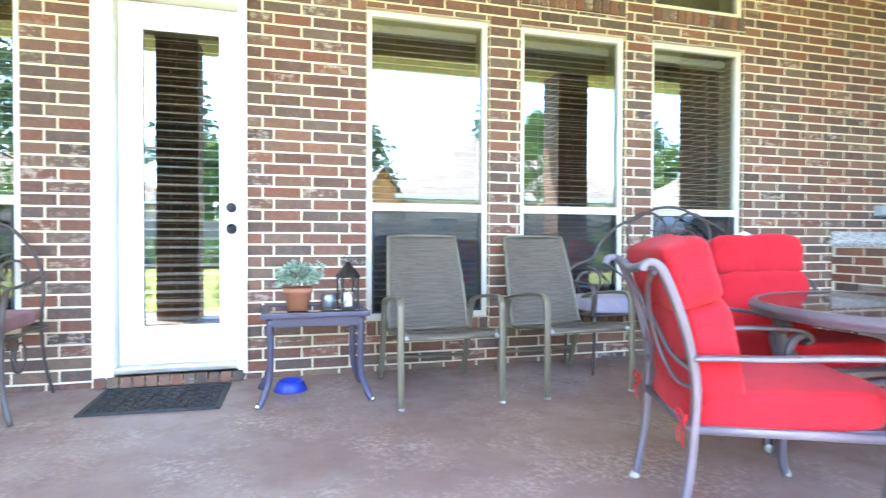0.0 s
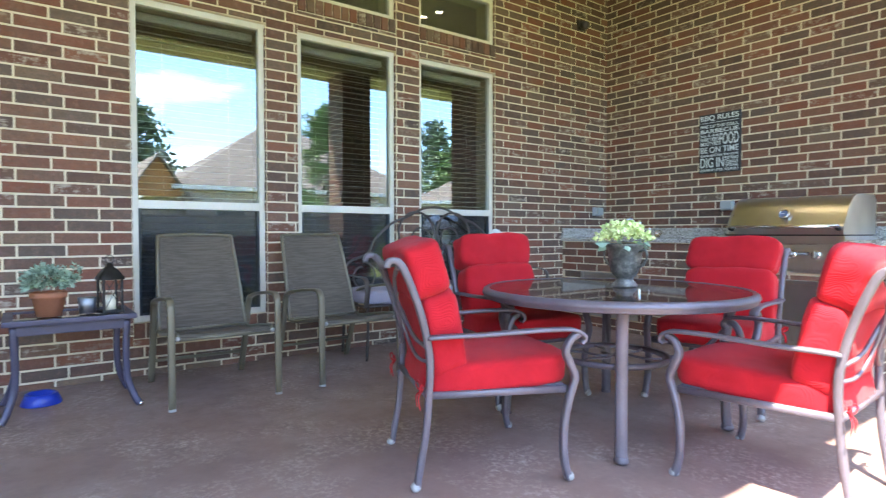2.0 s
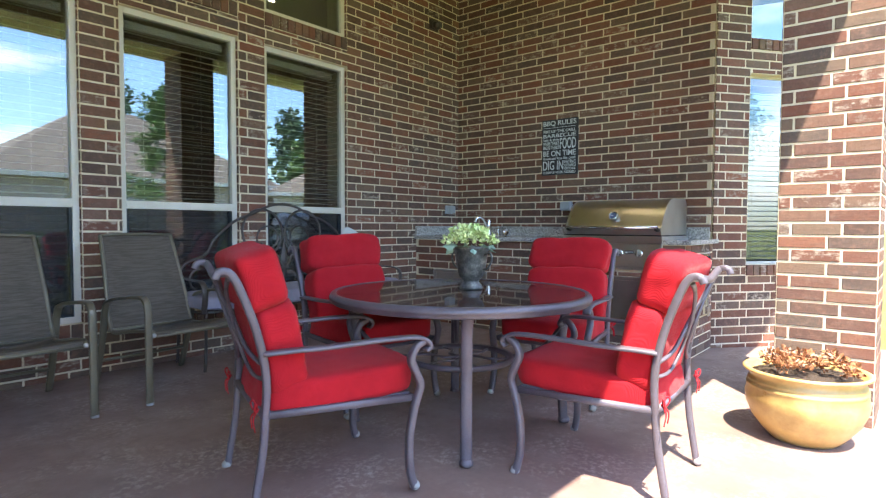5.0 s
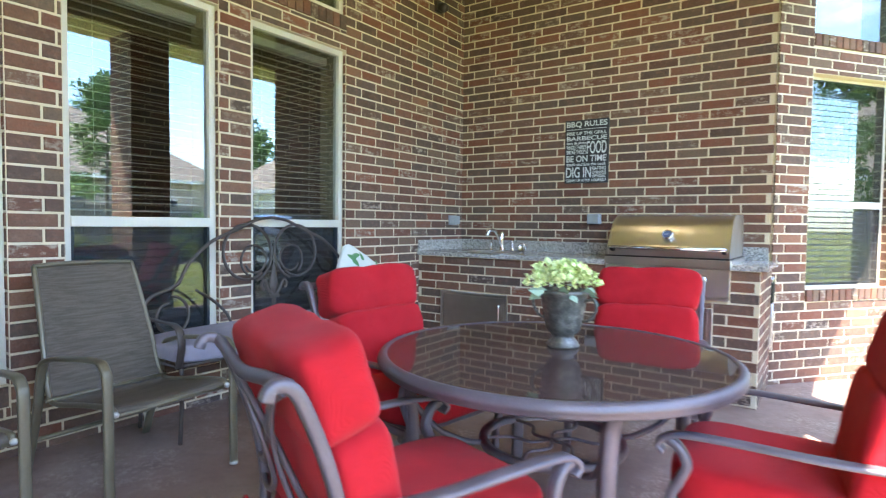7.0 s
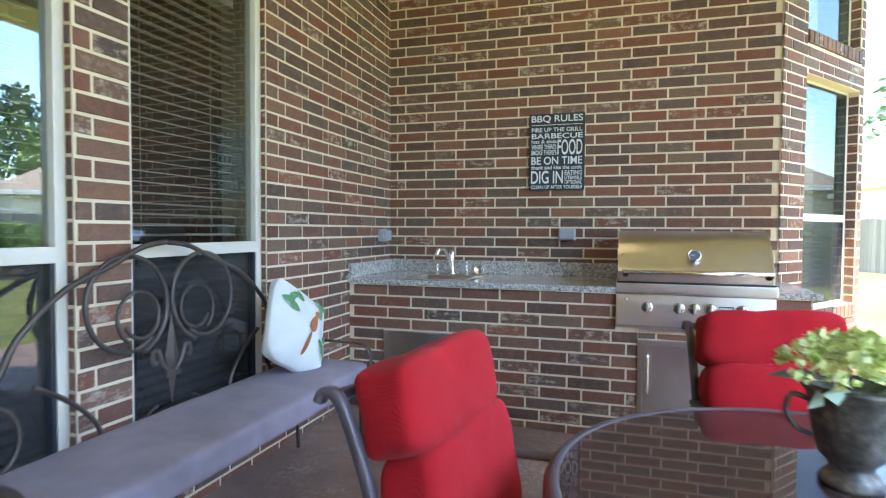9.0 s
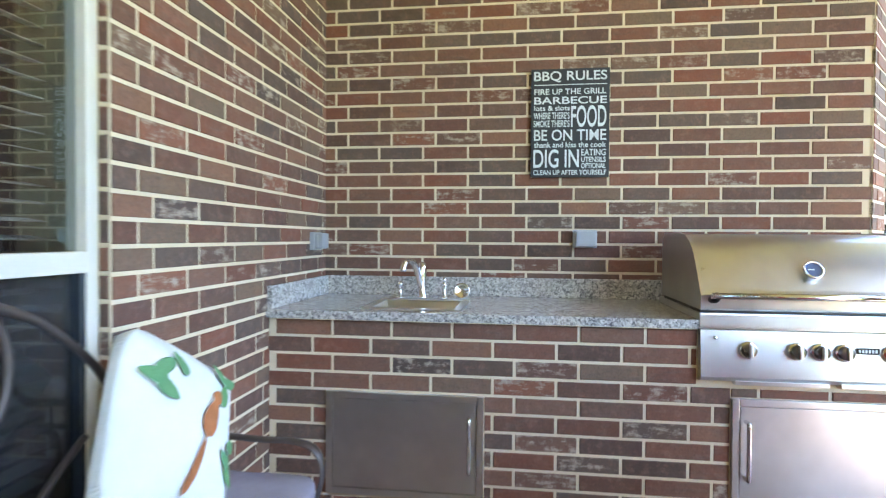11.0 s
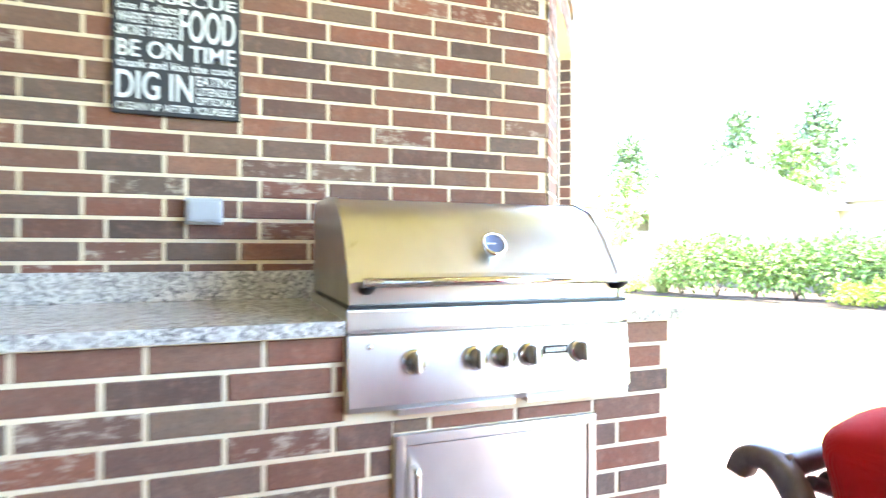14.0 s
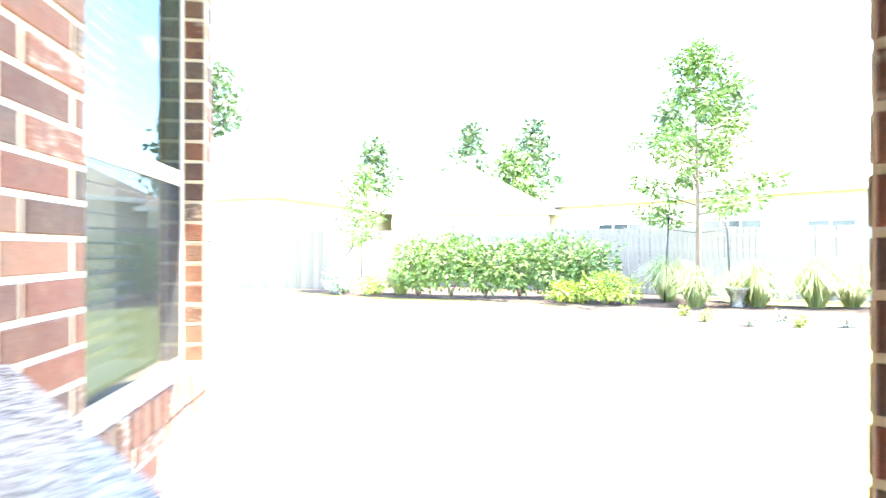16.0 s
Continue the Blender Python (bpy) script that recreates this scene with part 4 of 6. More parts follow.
    tube(bm, [(-0.272, -0.44, 0.925), (-0.14, -0.445, 0.915), (0, -0.45, 0.90), (0.14, -0.445, 0.915), (0.272, -0.44, 0.925)], 0.012, 0.017, n=8, ref=(0, 1, 0))
    part("top_rail", bm, FRAME, c)
    for y, z in ((-0.248, 0.385), (0.335, 0.375)):
        bm = bmesh.new()
        tube(bm, [(-0.27, y, z), (0.27, y, z)], 0.012, 0.016, n=6, ref=(0, 1, 0))
        part("seat_rail", bm, FRAME, c)
    bm = bmesh.new()
    box(bm, -0.26, 0.26, -0.24, 0.33, 0.385, 0.395)
    part("seat_sling", bm, FRAME, c)
    bm = bmesh.new()
    cushion(bm, 0.268, 0.315, 0.078, pose(0, 0.06, 0.442, 2), n=16, power=6, lumps=0.010, seed=1.3)
    part("seat_cushion", bm, RED, c, "plump red seat cushion")
    bm = bmesh.new()
    cushion(bm, 0.262, 0.19, 0.078, pose(0, -0.205, 0.625, 107), n=16, power=6.5, lumps=0.013, seed=4.1)
    part("back_cushion", bm, RED, c, "plump red back cushion")
    bm = bmesh.new()
    cushion(bm, 0.268, 0.122, 0.080, pose(0, -0.318, 0.892, 112), n=16, power=6, lumps=0.013, seed=7.7)
    part("head_cushion", bm, RED, c, "rolled red head cushion")
    for p in c.children:
        for v in p.data.vertices:
            v.co.z *= 0.96
            v.co.y += 0.15 * max(0.0, v.co.z - 0.37)
    return c


def at_floor(x, y, rz):
    return pose(x, y, floor_z(y), 0, 0, rz)


chair = dining_chair(at_floor(1.425, 1.55, -110.5))
for x, y, rz in ((2.385, 0.625, 4.0), (2.338, 2.222, 171.6), (3.275, 1.395, 100.1)):
    copy_thing(chair, at_floor(x, y, rz))

TX, TY = 2.36, 1.485
TZ = floor_z(TY)
table = thing("round_table", pose(TX, TY, TZ), "round taupe cast aluminium patio table with a tinted glass top", "table")
bm = bmesh.new()
lathe(bm, [(0.630, 0.700), (0.631, 0.720), (0.637, 0.7245), (0.65, 0.7245), (0.660, 0.718), (0.667, 0.705), (0.667, 0.694), (0.657, 0.688), (0.661, 0.680), (0.652, 0.672), (0.636, 0.676), (0.630, 0.700)], 72)
part("rim", bm, FRAME, table)
bm = bmesh.new()
lathe(bm, [(0, 0.712), (0.632, 0.712), (0.632, 0.721), (0, 0.721)], 72)
for f in bm.faces:
    f.smooth = False
part("glass_top", bm, TGLASS, table, "brown tinted reflecting glass")
for k in range(4):
    a = math.radians(221 + 90 * k)
    u = Vector((math.cos(a), math.sin(a), 0))
    v = Vector((-u.y, u.x, 0))
    bm = bmesh.new()
    tube(bm, [u * 0.545 + Vector((0, 0, 0.006)), u * 0.535 + Vector((0, 0, 0.2)), u * 0.53 + Vector((0, 0, 0.42)), u * 0.55 + Vector((0, 0, 0.6)), u * 0.585 + Vector((0, 0, 0.68))], 0.026, 0.022, n=10, ref=v, square=True)
    leg = part("leg", bm, FRAME, table)
    bm = bmesh.new()
    lathe(bm, [(0, 0), (0.028, 0), (0.032, 0.012), (0.024, 0.03), (0, 0.034)], 16, Matrix.Translation(u * 0.548))
    part("foot", bm, FRAME, leg)
    bm = bmesh.new()
    tube(bm, [u * 0.53 + Vector((0, 0, 0.52)), u * 0.44 + Vector((0, 0, 0.42)), u * 0.34 + Vector((0, 0, 0.37)), u * 0.265 + Vector((0, 0, 0.36))], 0.014, 0.012, n=8, ref=v)
    part("brace", bm, FRAME, table)
bm = bmesh.new()
lathe(bm, [(0.245, 0.35), (0.275, 0.345), (0.28, 0.36), (0.275, 0.375), (0.245, 0.37), (0.245, 0.35)], 48)
part("stretcher_ring", bm, FRAME, table)
for k in range(6):
    a = math.radians(60 * k)
    u, v = Vector((math.cos(a), math.sin(a), 0)), Vector((-math.sin(a), math.cos(a), 0))
    bm = bmesh.new()
    z = Vector((0, 0, 0.36))
    tube(bm, [z, u * 0.08 + v * 0.025 + z, u * 0.16 - v * 0.02 + z, u * 0.25 + z], 0.008, 0.007, n=6)
    part("spoke", bm, FRAME, table)

for p in table.children_recursive:
    p.data.transform(Matrix.Diagonal((1.03, 1.03, 0.985, 1.0)))
VZ = TZ + 0.7105
vase = thing("flower_urn", pose(2.465, 1.49, VZ), "mottled grey metal urn of pale green hydrangeas on the glass table", "flower vase")
bm = bmesh.new()
lathe(bm, [(0, 0), (0.062, 0), (0.066, 0.008), (0.058, 0.022), (0.044, 0.038), (0.046, 0.05), (0.066, 0.07), (0.078, 0.11), (0.086, 0.16), (0.092, 0.205), (0.104, 0.222), (0.104, 0.232), (0.092, 0.234), (0.086, 0.21), (0, 0.20)], 40)
part("urn", bm, URN, vase)
for s in (-1, 1):
    bm = bmesh.new()
    tube(bm, [(0, s * 0.088, 0.19), (0, s * 0.125, 0.20), (0, s * 0.135, 0.16), (0, s * 0.11, 0.12), (0, s * 0.08, 0.11)], 0.006, n=8)
    part("ear_handle", bm, URN, vase)
r2 = random.Random(11)
bm = bmesh.new()
for k in range(15):
    a, d = 2.4 * k, 0.115 * (k / 14) ** 0.5
    c = (d * math.cos(a), d * math.sin(a), 0.315 - 4.2 * d * d + r2.uniform(-0.012, 0.014))
    leaves(bm, clump(r2, 46, c, 0.040, 0.034, 0.8, -0.4), r2, 0.027, 1.0, 0.0, 0.2)
part("petals", bm, PETAL, vase, "pale green hydrangea heads")
for k in range(12):
    a = k * 0.55
    bm = bmesh.new()
    leaves(bm, [((0.09 * math.cos(a), 0.09 * math.sin(a), 0.235), (math.cos(a), math.sin(a), 0.1))], r2, 0.05, 1.5, 0.4)
    part("leaf", bm, SAGE, vase)


# ---- sling chairs and side table ----
def sling_chair(m):
    c = thing("sling_chair", m, "brown framed patio chair with grey woven sling by the windows", "chair", "sling chairs by the wall")
    for s in (-1, 1):
        bm = bmesh.new()
        tube(bm, [(s * 0.30, 0.355, 0.0), (s * 0.30, 0.352, 0.3), (s * 0.30, 0.348, 0.54), (s * 0.30, 0.33, 0.60), (s * 0.30, 0.27, 0.625), (s * 0.30, 0.05, 0.605), (s * 0.298, -0.12, 0.575), (s * 0.295, -0.19, 0.52), (s * 0.292, -0.25, 0.3), (s * 0.29, -0.36, 0.0)], 0.020, 0.011, n=8, square=True, steps=5)
        part("side_frame", bm, SLINGF, c)
        bm = bmesh.new()
        tube(bm, [(s * 0.268, 0.345, 0.405), (s * 0.268, 0.31, 0.425), (s * 0.268, 0.1, 0.40), (s * 0.268, -0.12, 0.365), (s * 0.268, -0.19, 0.40), (s * 0.26, -0.25, 0.60), (s * 0.245, -0.33, 0.84), (s * 0.235, -0.385, 0.985)], 0.012, n=8, steps=5)
        part("sling_rail", bm, SLINGF, c)
        bm = bmesh.new()
        ball(bm, 0.014, (s * 0.268, 0.348, 0.404))
        part("end_cap", bm, CAP, c)
        bm = bmesh.new()
        lathe(bm, [(0, 0), (0.022, 0), (0.022, 0.012), (0, 0.014)], 12, Matrix.Translation((s * 0.30, 0.355, 0.0)))
        part("glide", bm, CAP, c)
    for y, z in ((0.33, 0.395), (-0.17, 0.375), (-0.30, 0.16)):
        bm = bmesh.new()
        tube(bm, [(-0.29, y, z), (0.29, y, z)], 0.011, n=8, ref=(0, 1, 0))
        part("cross_bar", bm, SLINGF, c)
    bm = bmesh.new()
    tube(bm, [(-0.235, -0.385, 0.985), (-0.1, -0.39, 0.992), (0.1, -0.39, 0.992), (0.235, -0.385, 0.985)], 0.012, n=8, ref=(0, 1, 0))
    part("top_bar", bm, SLINGF, c)
    line = spline([(0, 0.345, 0.41), (0, 0.30, 0.428), (0, 0.1, 0.397), (0, -0.11, 0.362), (0, -0.185, 0.40), (0, -0.245, 0.60), (0, -0.325, 0.84), (0, -0.382, 0.985)], 6)
    bm = bmesh.new()
    for off in (0.0, 0.003):
        rows = []
        for p in line:
            w = 0.262 - 0.03 * max(0, (p.z - 0.45) / 0.55)
            up = min(1.0, max(0.0, (p.z - 0.40) / 0.08))
            row = []
            for j in range(9):
                u = -1 + j / 4
                sag = 0.018 * (1 - u * u)
                row.append(bm.verts.new((u * w, p.y - sag * (0.2 + 0.7 * up) - off * up, p.z - sag * (0.9 - 0.7 * up) - off * (1 - up))))
            rows.append(row)
        for a, b in zip(rows, rows[1:]):
            for j in range(8):
                q = (a[j], a[j + 1], b[j + 1], b[j])
                bm.faces.new(q if off else q[::-1]).smooth = True
    part("sling", bm, SLING, c, "grey brown striped woven sling")
    for p in c.children:
        p.data.transform(Matrix.Diagonal((0.975, 1.0, 0.955, 1.0)))
    return c


lounge = sling_chair(at_floor(0.787, 3.265, 179.5))
copy_thing(lounge, at_floor(1.63, 3.275, 183))

SX0, SX1, SY0, SY1 = -0.235, 0.358, 3.11, 3.57
st = thing("side_table", pose((SX0 + SX1) / 2, (SY0 + SY1) / 2, floor_z(3.35)), "slate painted metal side table with a tinted glass top", "side table")
hx, hy = (SX1 - SX0) / 2, (SY1 - SY0) / 2
bm = bmesh.new()
for a in ((-hx, hx, -hy, -hy + 0.045), (-hx, hx, hy - 0.045, hy), (-hx, -hx + 0.045, -hy + 0.045, hy - 0.045), (hx - 0.045, hx, -hy + 0.045, hy - 0.045)):
    box(bm, *a, 0.490, 0.518, 0.006)
part("top_frame", bm, NAVY, st)
bm = bmesh.new()
box(bm, -hx + 0.043, hx - 0.043, -hy + 0.043, hy - 0.043, 0.504, 0.512)
part("glass_top", bm, TGLASS, st)
bm = bmesh.new()
for a in ((-hx + 0.04, hx - 0.04, -hy + 0.03, -hy + 0.042), (-hx + 0.04, hx - 0.04, hy - 0.042, hy - 0.03), (-hx + 0.03, -hx + 0.042, -hy + 0.042, hy - 0.042), (hx - 0.042, hx - 0.03, -hy + 0.042, hy - 0.042)):
    box(bm, *a, 0.438, 0.488, 0.003)
part("apron", bm, NAVY, st)
for sx in (-1, 1):
    for sy in (-1, 1):
        bm = bmesh.new()
        x, y = sx * (hx - 0.045), sy * (hy - 0.045)
        tube(bm, [(x + sx * 0.055, y + sy * 0.03, 0.012), (x + sx * 0.03, y + sy * 0.018, 0.06), (x, y, 0.16), (x - sx * 0.006, y, 0.3), (x, y, 0.488)], 0.018, n=8, square=True)
        leg = part("leg", bm, NAVY, st)
        bm = bmesh.new()
        ball(bm, 0.017, (x + sx * 0.06, y + sy * 0.032, 0.016))
        part("foot_cap", bm, CHROME, leg)

SZ = floor_z(3.35) + 0.518
pp = thing("potted_plant", pose(-0.035, 3.27, SZ), "small sage green plant in a terracotta pot on the side table", "plant")
bm = bmesh.new()
lathe(bm, [(0, 0), (0.058, 0), (0.074, 0.095), (0.084, 0.098), (0.086, 0.128), (0.078, 0.128), (0.074, 0.11), (0, 0.108)], 32)
part("pot", bm, TERRA, pp)
bm = bmesh.new()
leaves(bm, clump(r2, 650, (0, 0, 0.19), 0.135, 0.085, 0.45, -0.5), r2, 0.022, 1.3)
leaves(bm, clump(r2, 60, (0.12, 0, 0.23), 0.035, 0.05, 0.4), r2, 0.018, 1.3)
part("foliage", bm, SAGE, pp)
cup = thing("galvanised_cup", pose(0.14, 3.28, SZ), "small dull grey metal cup beside the lantern", "cup")
bm = bmesh.new()
lathe(bm, [(0, 0), (0.038, 0), (0.045, 0.085), (0.043, 0.086), (0.036, 0.006), (0, 0.006)], 28)
part("body", bm, plain("zinc", (0.28, 0.30, 0.33), 0.45, 0.8), cup)
lan = thing("lantern", pose(0.245, 3.24, SZ, 0, 0, 12), "dark metal candle lantern with crossed bars on the side table", "lantern")
bm = bmesh.new()
box(bm, -0.055, 0.055, -0.055, 0.055, 0, 0.016, 0.003)
part("base", bm, BLACK, lan)
for sx in (-1, 1):
    for sy in (-1, 1):
        bm = bmesh.new()
        box(bm, sx * 0.046 - 0.005, sx * 0.046 + 0.005, sy * 0.046 - 0.005, sy * 0.046 + 0.005, 0.016, 0.185)
        part("post", bm, BLACK, lan)
for k in range(4):
    bm = bmesh.new()
    mk = pose(0, 0, 0, 0, 0, 90 * k)
    for a, b in ((-1, 1), (1, -1)):
        tube(bm, [mk @ Vector((a * 0.043, -0.047, 0.018)), mk @ Vector((b * 0.043, -0.047, 0.183))], 0.0018, n=5)
    part("cross_bar", bm, BLACK, lan)
bm = bmesh.new()
lathe(bm, [(0.082, 0.182), (0.078, 0.196), (0.045, 0.235), (0.022, 0.255), (0.018, 0.272), (0, 0.276)], 4, pose(0, 0, 0, 0, 0, 45))
part("roof", bm, BLACK, lan)
bm = bmesh.new()
tube(bm, [(0.022 * math.cos(a), 0, 0.292 + 0.024 * math.sin(a)) for a in [k * math.pi / 5 for k in range(10)]], 0.0025, n=6, closed=True, steps=2)
part("ring", bm, BLACK, lan)
bm = bmesh.new()
lathe(bm, [(0, 0.016), (0.028, 0.016), (0.028, 0.095), (0.02, 0.092), (0, 0.09)], 20)
part("candle", bm, WAX, lan, "cream pillar candle")

bowl = thing("pet_bowl", pose(-0.07, 3.49, floor_z(3.49)), "blue plastic pet bowl on the floor under the side table", "bowl")
bm = bmesh.new()
lathe(bm, [(0, 0.004), (0.098, 0.0), (0.10, 0.004), (0.078, 0.058), (0.074, 0.06), (0.066, 0.055), (0.055, 0.02), (0, 0.016)], 36)
part("body", bm, BLUE, bowl)

# door mat with a pierced pattern
mat_o = thing("door_mat", pose(-0.79, 3.48, floor_z(3.48) + 0.001, 1.375, 0, -2.5), "black rubber scroll door mat on the patio floor", "mat")
bm = bmesh.new()
for a in ((-0.355, 0.355, -0.255, -0.225), (-0.355, 0.355, 0.225, 0.255), (-0.355, -0.325, -0.225, 0.225), (0.325, 0.355, -0.225, 0.225)):
    box(bm, *a, 0.0, 0.010, 0.003)
part("border", bm, RUBBER, mat_o)
bm = bmesh.new()
box(bm, -0.325, 0.325, -0.225, 0.225, 0.0, 0.003)
part("backing", bm, SOIL, mat_o)
bm = bmesh.new()
for i in range(9):
    for j in range(6):
        x, y = -0.29 + i * 0.0725, -0.19 + j * 0.076
        tube(bm, [(px, py, 0.006) for px, py in scroll(x, y, 0.036, 1.1, i + j * 2.0, 0.6, 9, 1 if (i + j) % 2 else -1)], 0.006, 0.004, n=5, steps=1, ref=(0, 0, 1))
tagged(part("scrollwork", bm, RUBBER, mat_o), kind="stuff")


# ---- iron bench and chair ----
def flat_scroll(bm, pts, y, w=0.008, steps=2, lean=0.0, z0=0.45):
    tube(bm, [(x, y + lean * (z - z0), z) for x, z in pts], w, n=7, steps=steps)


bench = thing("iron_bench", pose(2.84, 3.50, floor_z(3.5)), "brown wrought iron bench with scrolled fleur-de-lis back under a window", "bench")
BW, BF, BB = 0.94, -0.16, 0.235
for s in (-1, 1):
    for y in (BF, BB):
        bm = bmesh.new()
        tube(bm, [(s * (BW - 0.01), y, 0.0), (s * (BW - 0.02), y, 0.2), (s * (BW - 0.02), y, 0.40)], 0.011, n=8)
        part("leg", bm, IRON, bench)
    bm = bmesh.new()
    tube(bm, [(s * BW, BF - 0.01, 0.40), (s * (BW + 0.005), BF - 0.045, 0.52), (s * (BW + 0.005), BF - 0.03, 0.59), (s * BW, BF + 0.03, 0.62), (s * BW, 0, 0.622), (s * BW, BB, 0.632)], 0.022, 0.006, n=8, ref=(1, 0, 0))
    part("armrest", bm, IRON, bench)
    bm = bmesh.new()
    flat_scroll(bm, [(s * 0.93, 0.40), (s * 0.925, 0.60), (s * 0.86, 0.72), (s * 0.70, 0.78), (s * 0.62, 0.90), (s * 0.46, 1.03), (s * 0.28, 1.10), (s * 0.13, 1.165), (0, 1.185)], BB, 0.011, 5, 0.05)
    part("outer_arch", bm, IRON, bench)
    bm = bmesh.new()
    flat_scroll(bm, scroll(s * 0.205, 0.95, 0.195, 1.05, math.radians(-110 if s > 0 else 290), 0.12, 26, -s), BB, 0.010, 2, 0.05)
    part("large_scroll", bm, IRON, bench)
    bm = bmesh.new()
    flat_scroll(bm, scroll(s * 0.15, 0.90, 0.11, 1.1, math.radians(-60 if s > 0 else 240), 0.3, 20, s), BB, 0.008, 2, 0.05)
    part("small_scroll", bm, IRON, bench)
    bm = bmesh.new()
    flat_scroll(bm, scroll(s * 0.74, 0.60, 0.12, 1.0, math.radians(90), 0.35, 20, s), BB, 0.009, 2, 0.05)
    part("end_scroll", bm, IRON, bench)
    bm = bmesh.new()
    flat_scroll(bm, [(s * 0.32, 0.40), (s * 0.36, 0.55), (s * 0.46, 0.66), (s * 0.58, 0.74)], BB, 0.009, 5, 0.05)
    part("side_curve", bm, IRON, bench)
    bm = bmesh.new()
    flat_scroll(bm, scroll(s * 0.09, 0.47, 0.07, 1.2, math.radians(90), 0.6, 14, -s), BB, 0.007, 2, 0.05)
    part("foot_scroll", bm, IRON, bench)
bm = bmesh.new()
for pts, w in (([(0, 0.50), (0.0, 0.60), (0, 0.66), (0.0, 0.74), (0, 0.80), (0, 0.875)], 0.0),):
    prof = [(0.0, 0.52), (0.02, 0.62), (0.012, 0.65), (0.035, 0.72), (0.022, 0.80), (0.0, 0.90)]
    for sy in (-1, 1):
        c = bm.verts.new((0, BB + 0.015 + sy * 0.012, 0.70))
        ring = [bm.verts.new((x, BB + 0.015, z)) for x, z in prof] + [bm.verts.new((-x, BB + 0.015, z)) for x, z in prof[-2:0:-1]]
        for a, b in zip(ring, ring[1:] + ring[:1]):
            bm.faces.new((c, a, b) if sy < 0 else (c, b, a))
for s in (-1, 1):
    tube(bm, [(s * 0.012, BB + 0.013, 0.655), (s * 0.05, BB + 0.013, 0.70), (s * 0.075, BB + 0.013, 0.755), (s * 0.10, BB + 0.013, 0.745), (s * 0.10, BB + 0.013, 0.71), (s * 0.08, BB + 0.013, 0.705)], 0.011, 0.008, n=7)
box(bm, -0.04, 0.04, BB + 0.003, BB + 0.026, 0.640, 0.662, 0.004)
part("fleur_de_lis", bm, IRON, bench)
bm = bmesh.new()
for y in (BF, BB):
    tube(bm, [(-BW, y, 0.405), (BW, y, 0.405)], 0.011, n=7, ref=(0, 1, 0))
for x in (-BW, 0, BW):
    tube(bm, [(x, BF, 0.405), (x, BB, 0.405)], 0.009, n=7)
part("seat_frame", bm, IRON, bench)
bm = bmesh.new()
tube(bm, [(0.0, BB, 0.0), (0.0, BB, 0.40)], 0.009, n=7)
part("leg", bm, IRON, bench)
seat_pad = tagged(thing("bench_cushion", pose(2.85, 3.50, floor_z(3.5) + 0.472), "", ""), "long mauve grey bench cushion with wrinkles", "cushion")
bm = bmesh.new()
cushion(bm, BW + 0.03, 0.225, 0.060, None, 24, 7, 0.010, 2.2)
part("pad", bm, MAUVE, seat_pad)
pil = thing("throw_pillow", pose(3.50, 3.585, floor_z(3.6) + 0.725, 72, 30, -10), "white throw pillow with green leaf and bird print", "pillow")
bm = bmesh.new()
cushion(bm, 0.215, 0.215, 0.085, None, 14, 7.0, 0.006, 9.0, 0.75)
part("body", bm, PILLOW, pil)
bm = bmesh.new()
LEAFP, BIRD = plain("printed leaf green", (0.10, 0.26, 0.12), 0.9, vary=0.3, scale=50), plain("printed bird rust", (0.36, 0.13, 0.05), 0.9, vary=0.4, scale=50)


def printed(bm, x, y, a, l, w):
    """A leaf-shaped print lying on the pillow's face."""
    u, v = Vector((math.cos(a), math.sin(a), 0)), Vector((-math.sin(a), math.cos(a), 0))
    ring = []
    for k in range(10):
        t = 2 * math.pi * k / 10
        p = Vector((x, y, 0)) + u * (l * math.cos(t)) + v * (w * math.sin(t) * (1 - 0.4 * math.cos(t)))
        e = max(abs(p.x), abs(p.y)) / 0.225
        q = (1 - min(0.999, (abs(p.x) / 0.225) ** 7 + (abs(p.y) / 0.225) ** 7)) ** (1 / 7)
        p.z = 0.085 * q * (1 - 0.75 * e ** 3) + 0.007
        ring.append(bm.verts.new(p))
    bm.faces.new(ring)


for x, y, a in ((-0.13, 0.12, 0.7), (-0.08, 0.14, 2.2), (-0.12, 0.06, -0.5), (-0.16, 0.09, 2.9), (0.13, 0.15, 0.4), (0.10, 0.17, 1.8), (0.15, -0.02, 0.3), (0.11, -0.06, 2.6), (0.14, -0.10, -0.6), (0.09, 0.10, 1.2)):
    bm = bmesh.new()
    printed(bm, x, y, a, 0.035, 0.018)
    part("leaf_print", bm, LEAFP, pil)
bm = bmesh.new()
for q in ((0.035, 0.03, 1.2, 0.055, 0.028), (-0.005, -0.09, 1.25, 0.075, 0.013), (0.06, 0.09, 0.9, 0.022, 0.018)):
    bm = bmesh.new()
    printed(bm, *q)
    part("bird_print", bm, BIRD, pil)

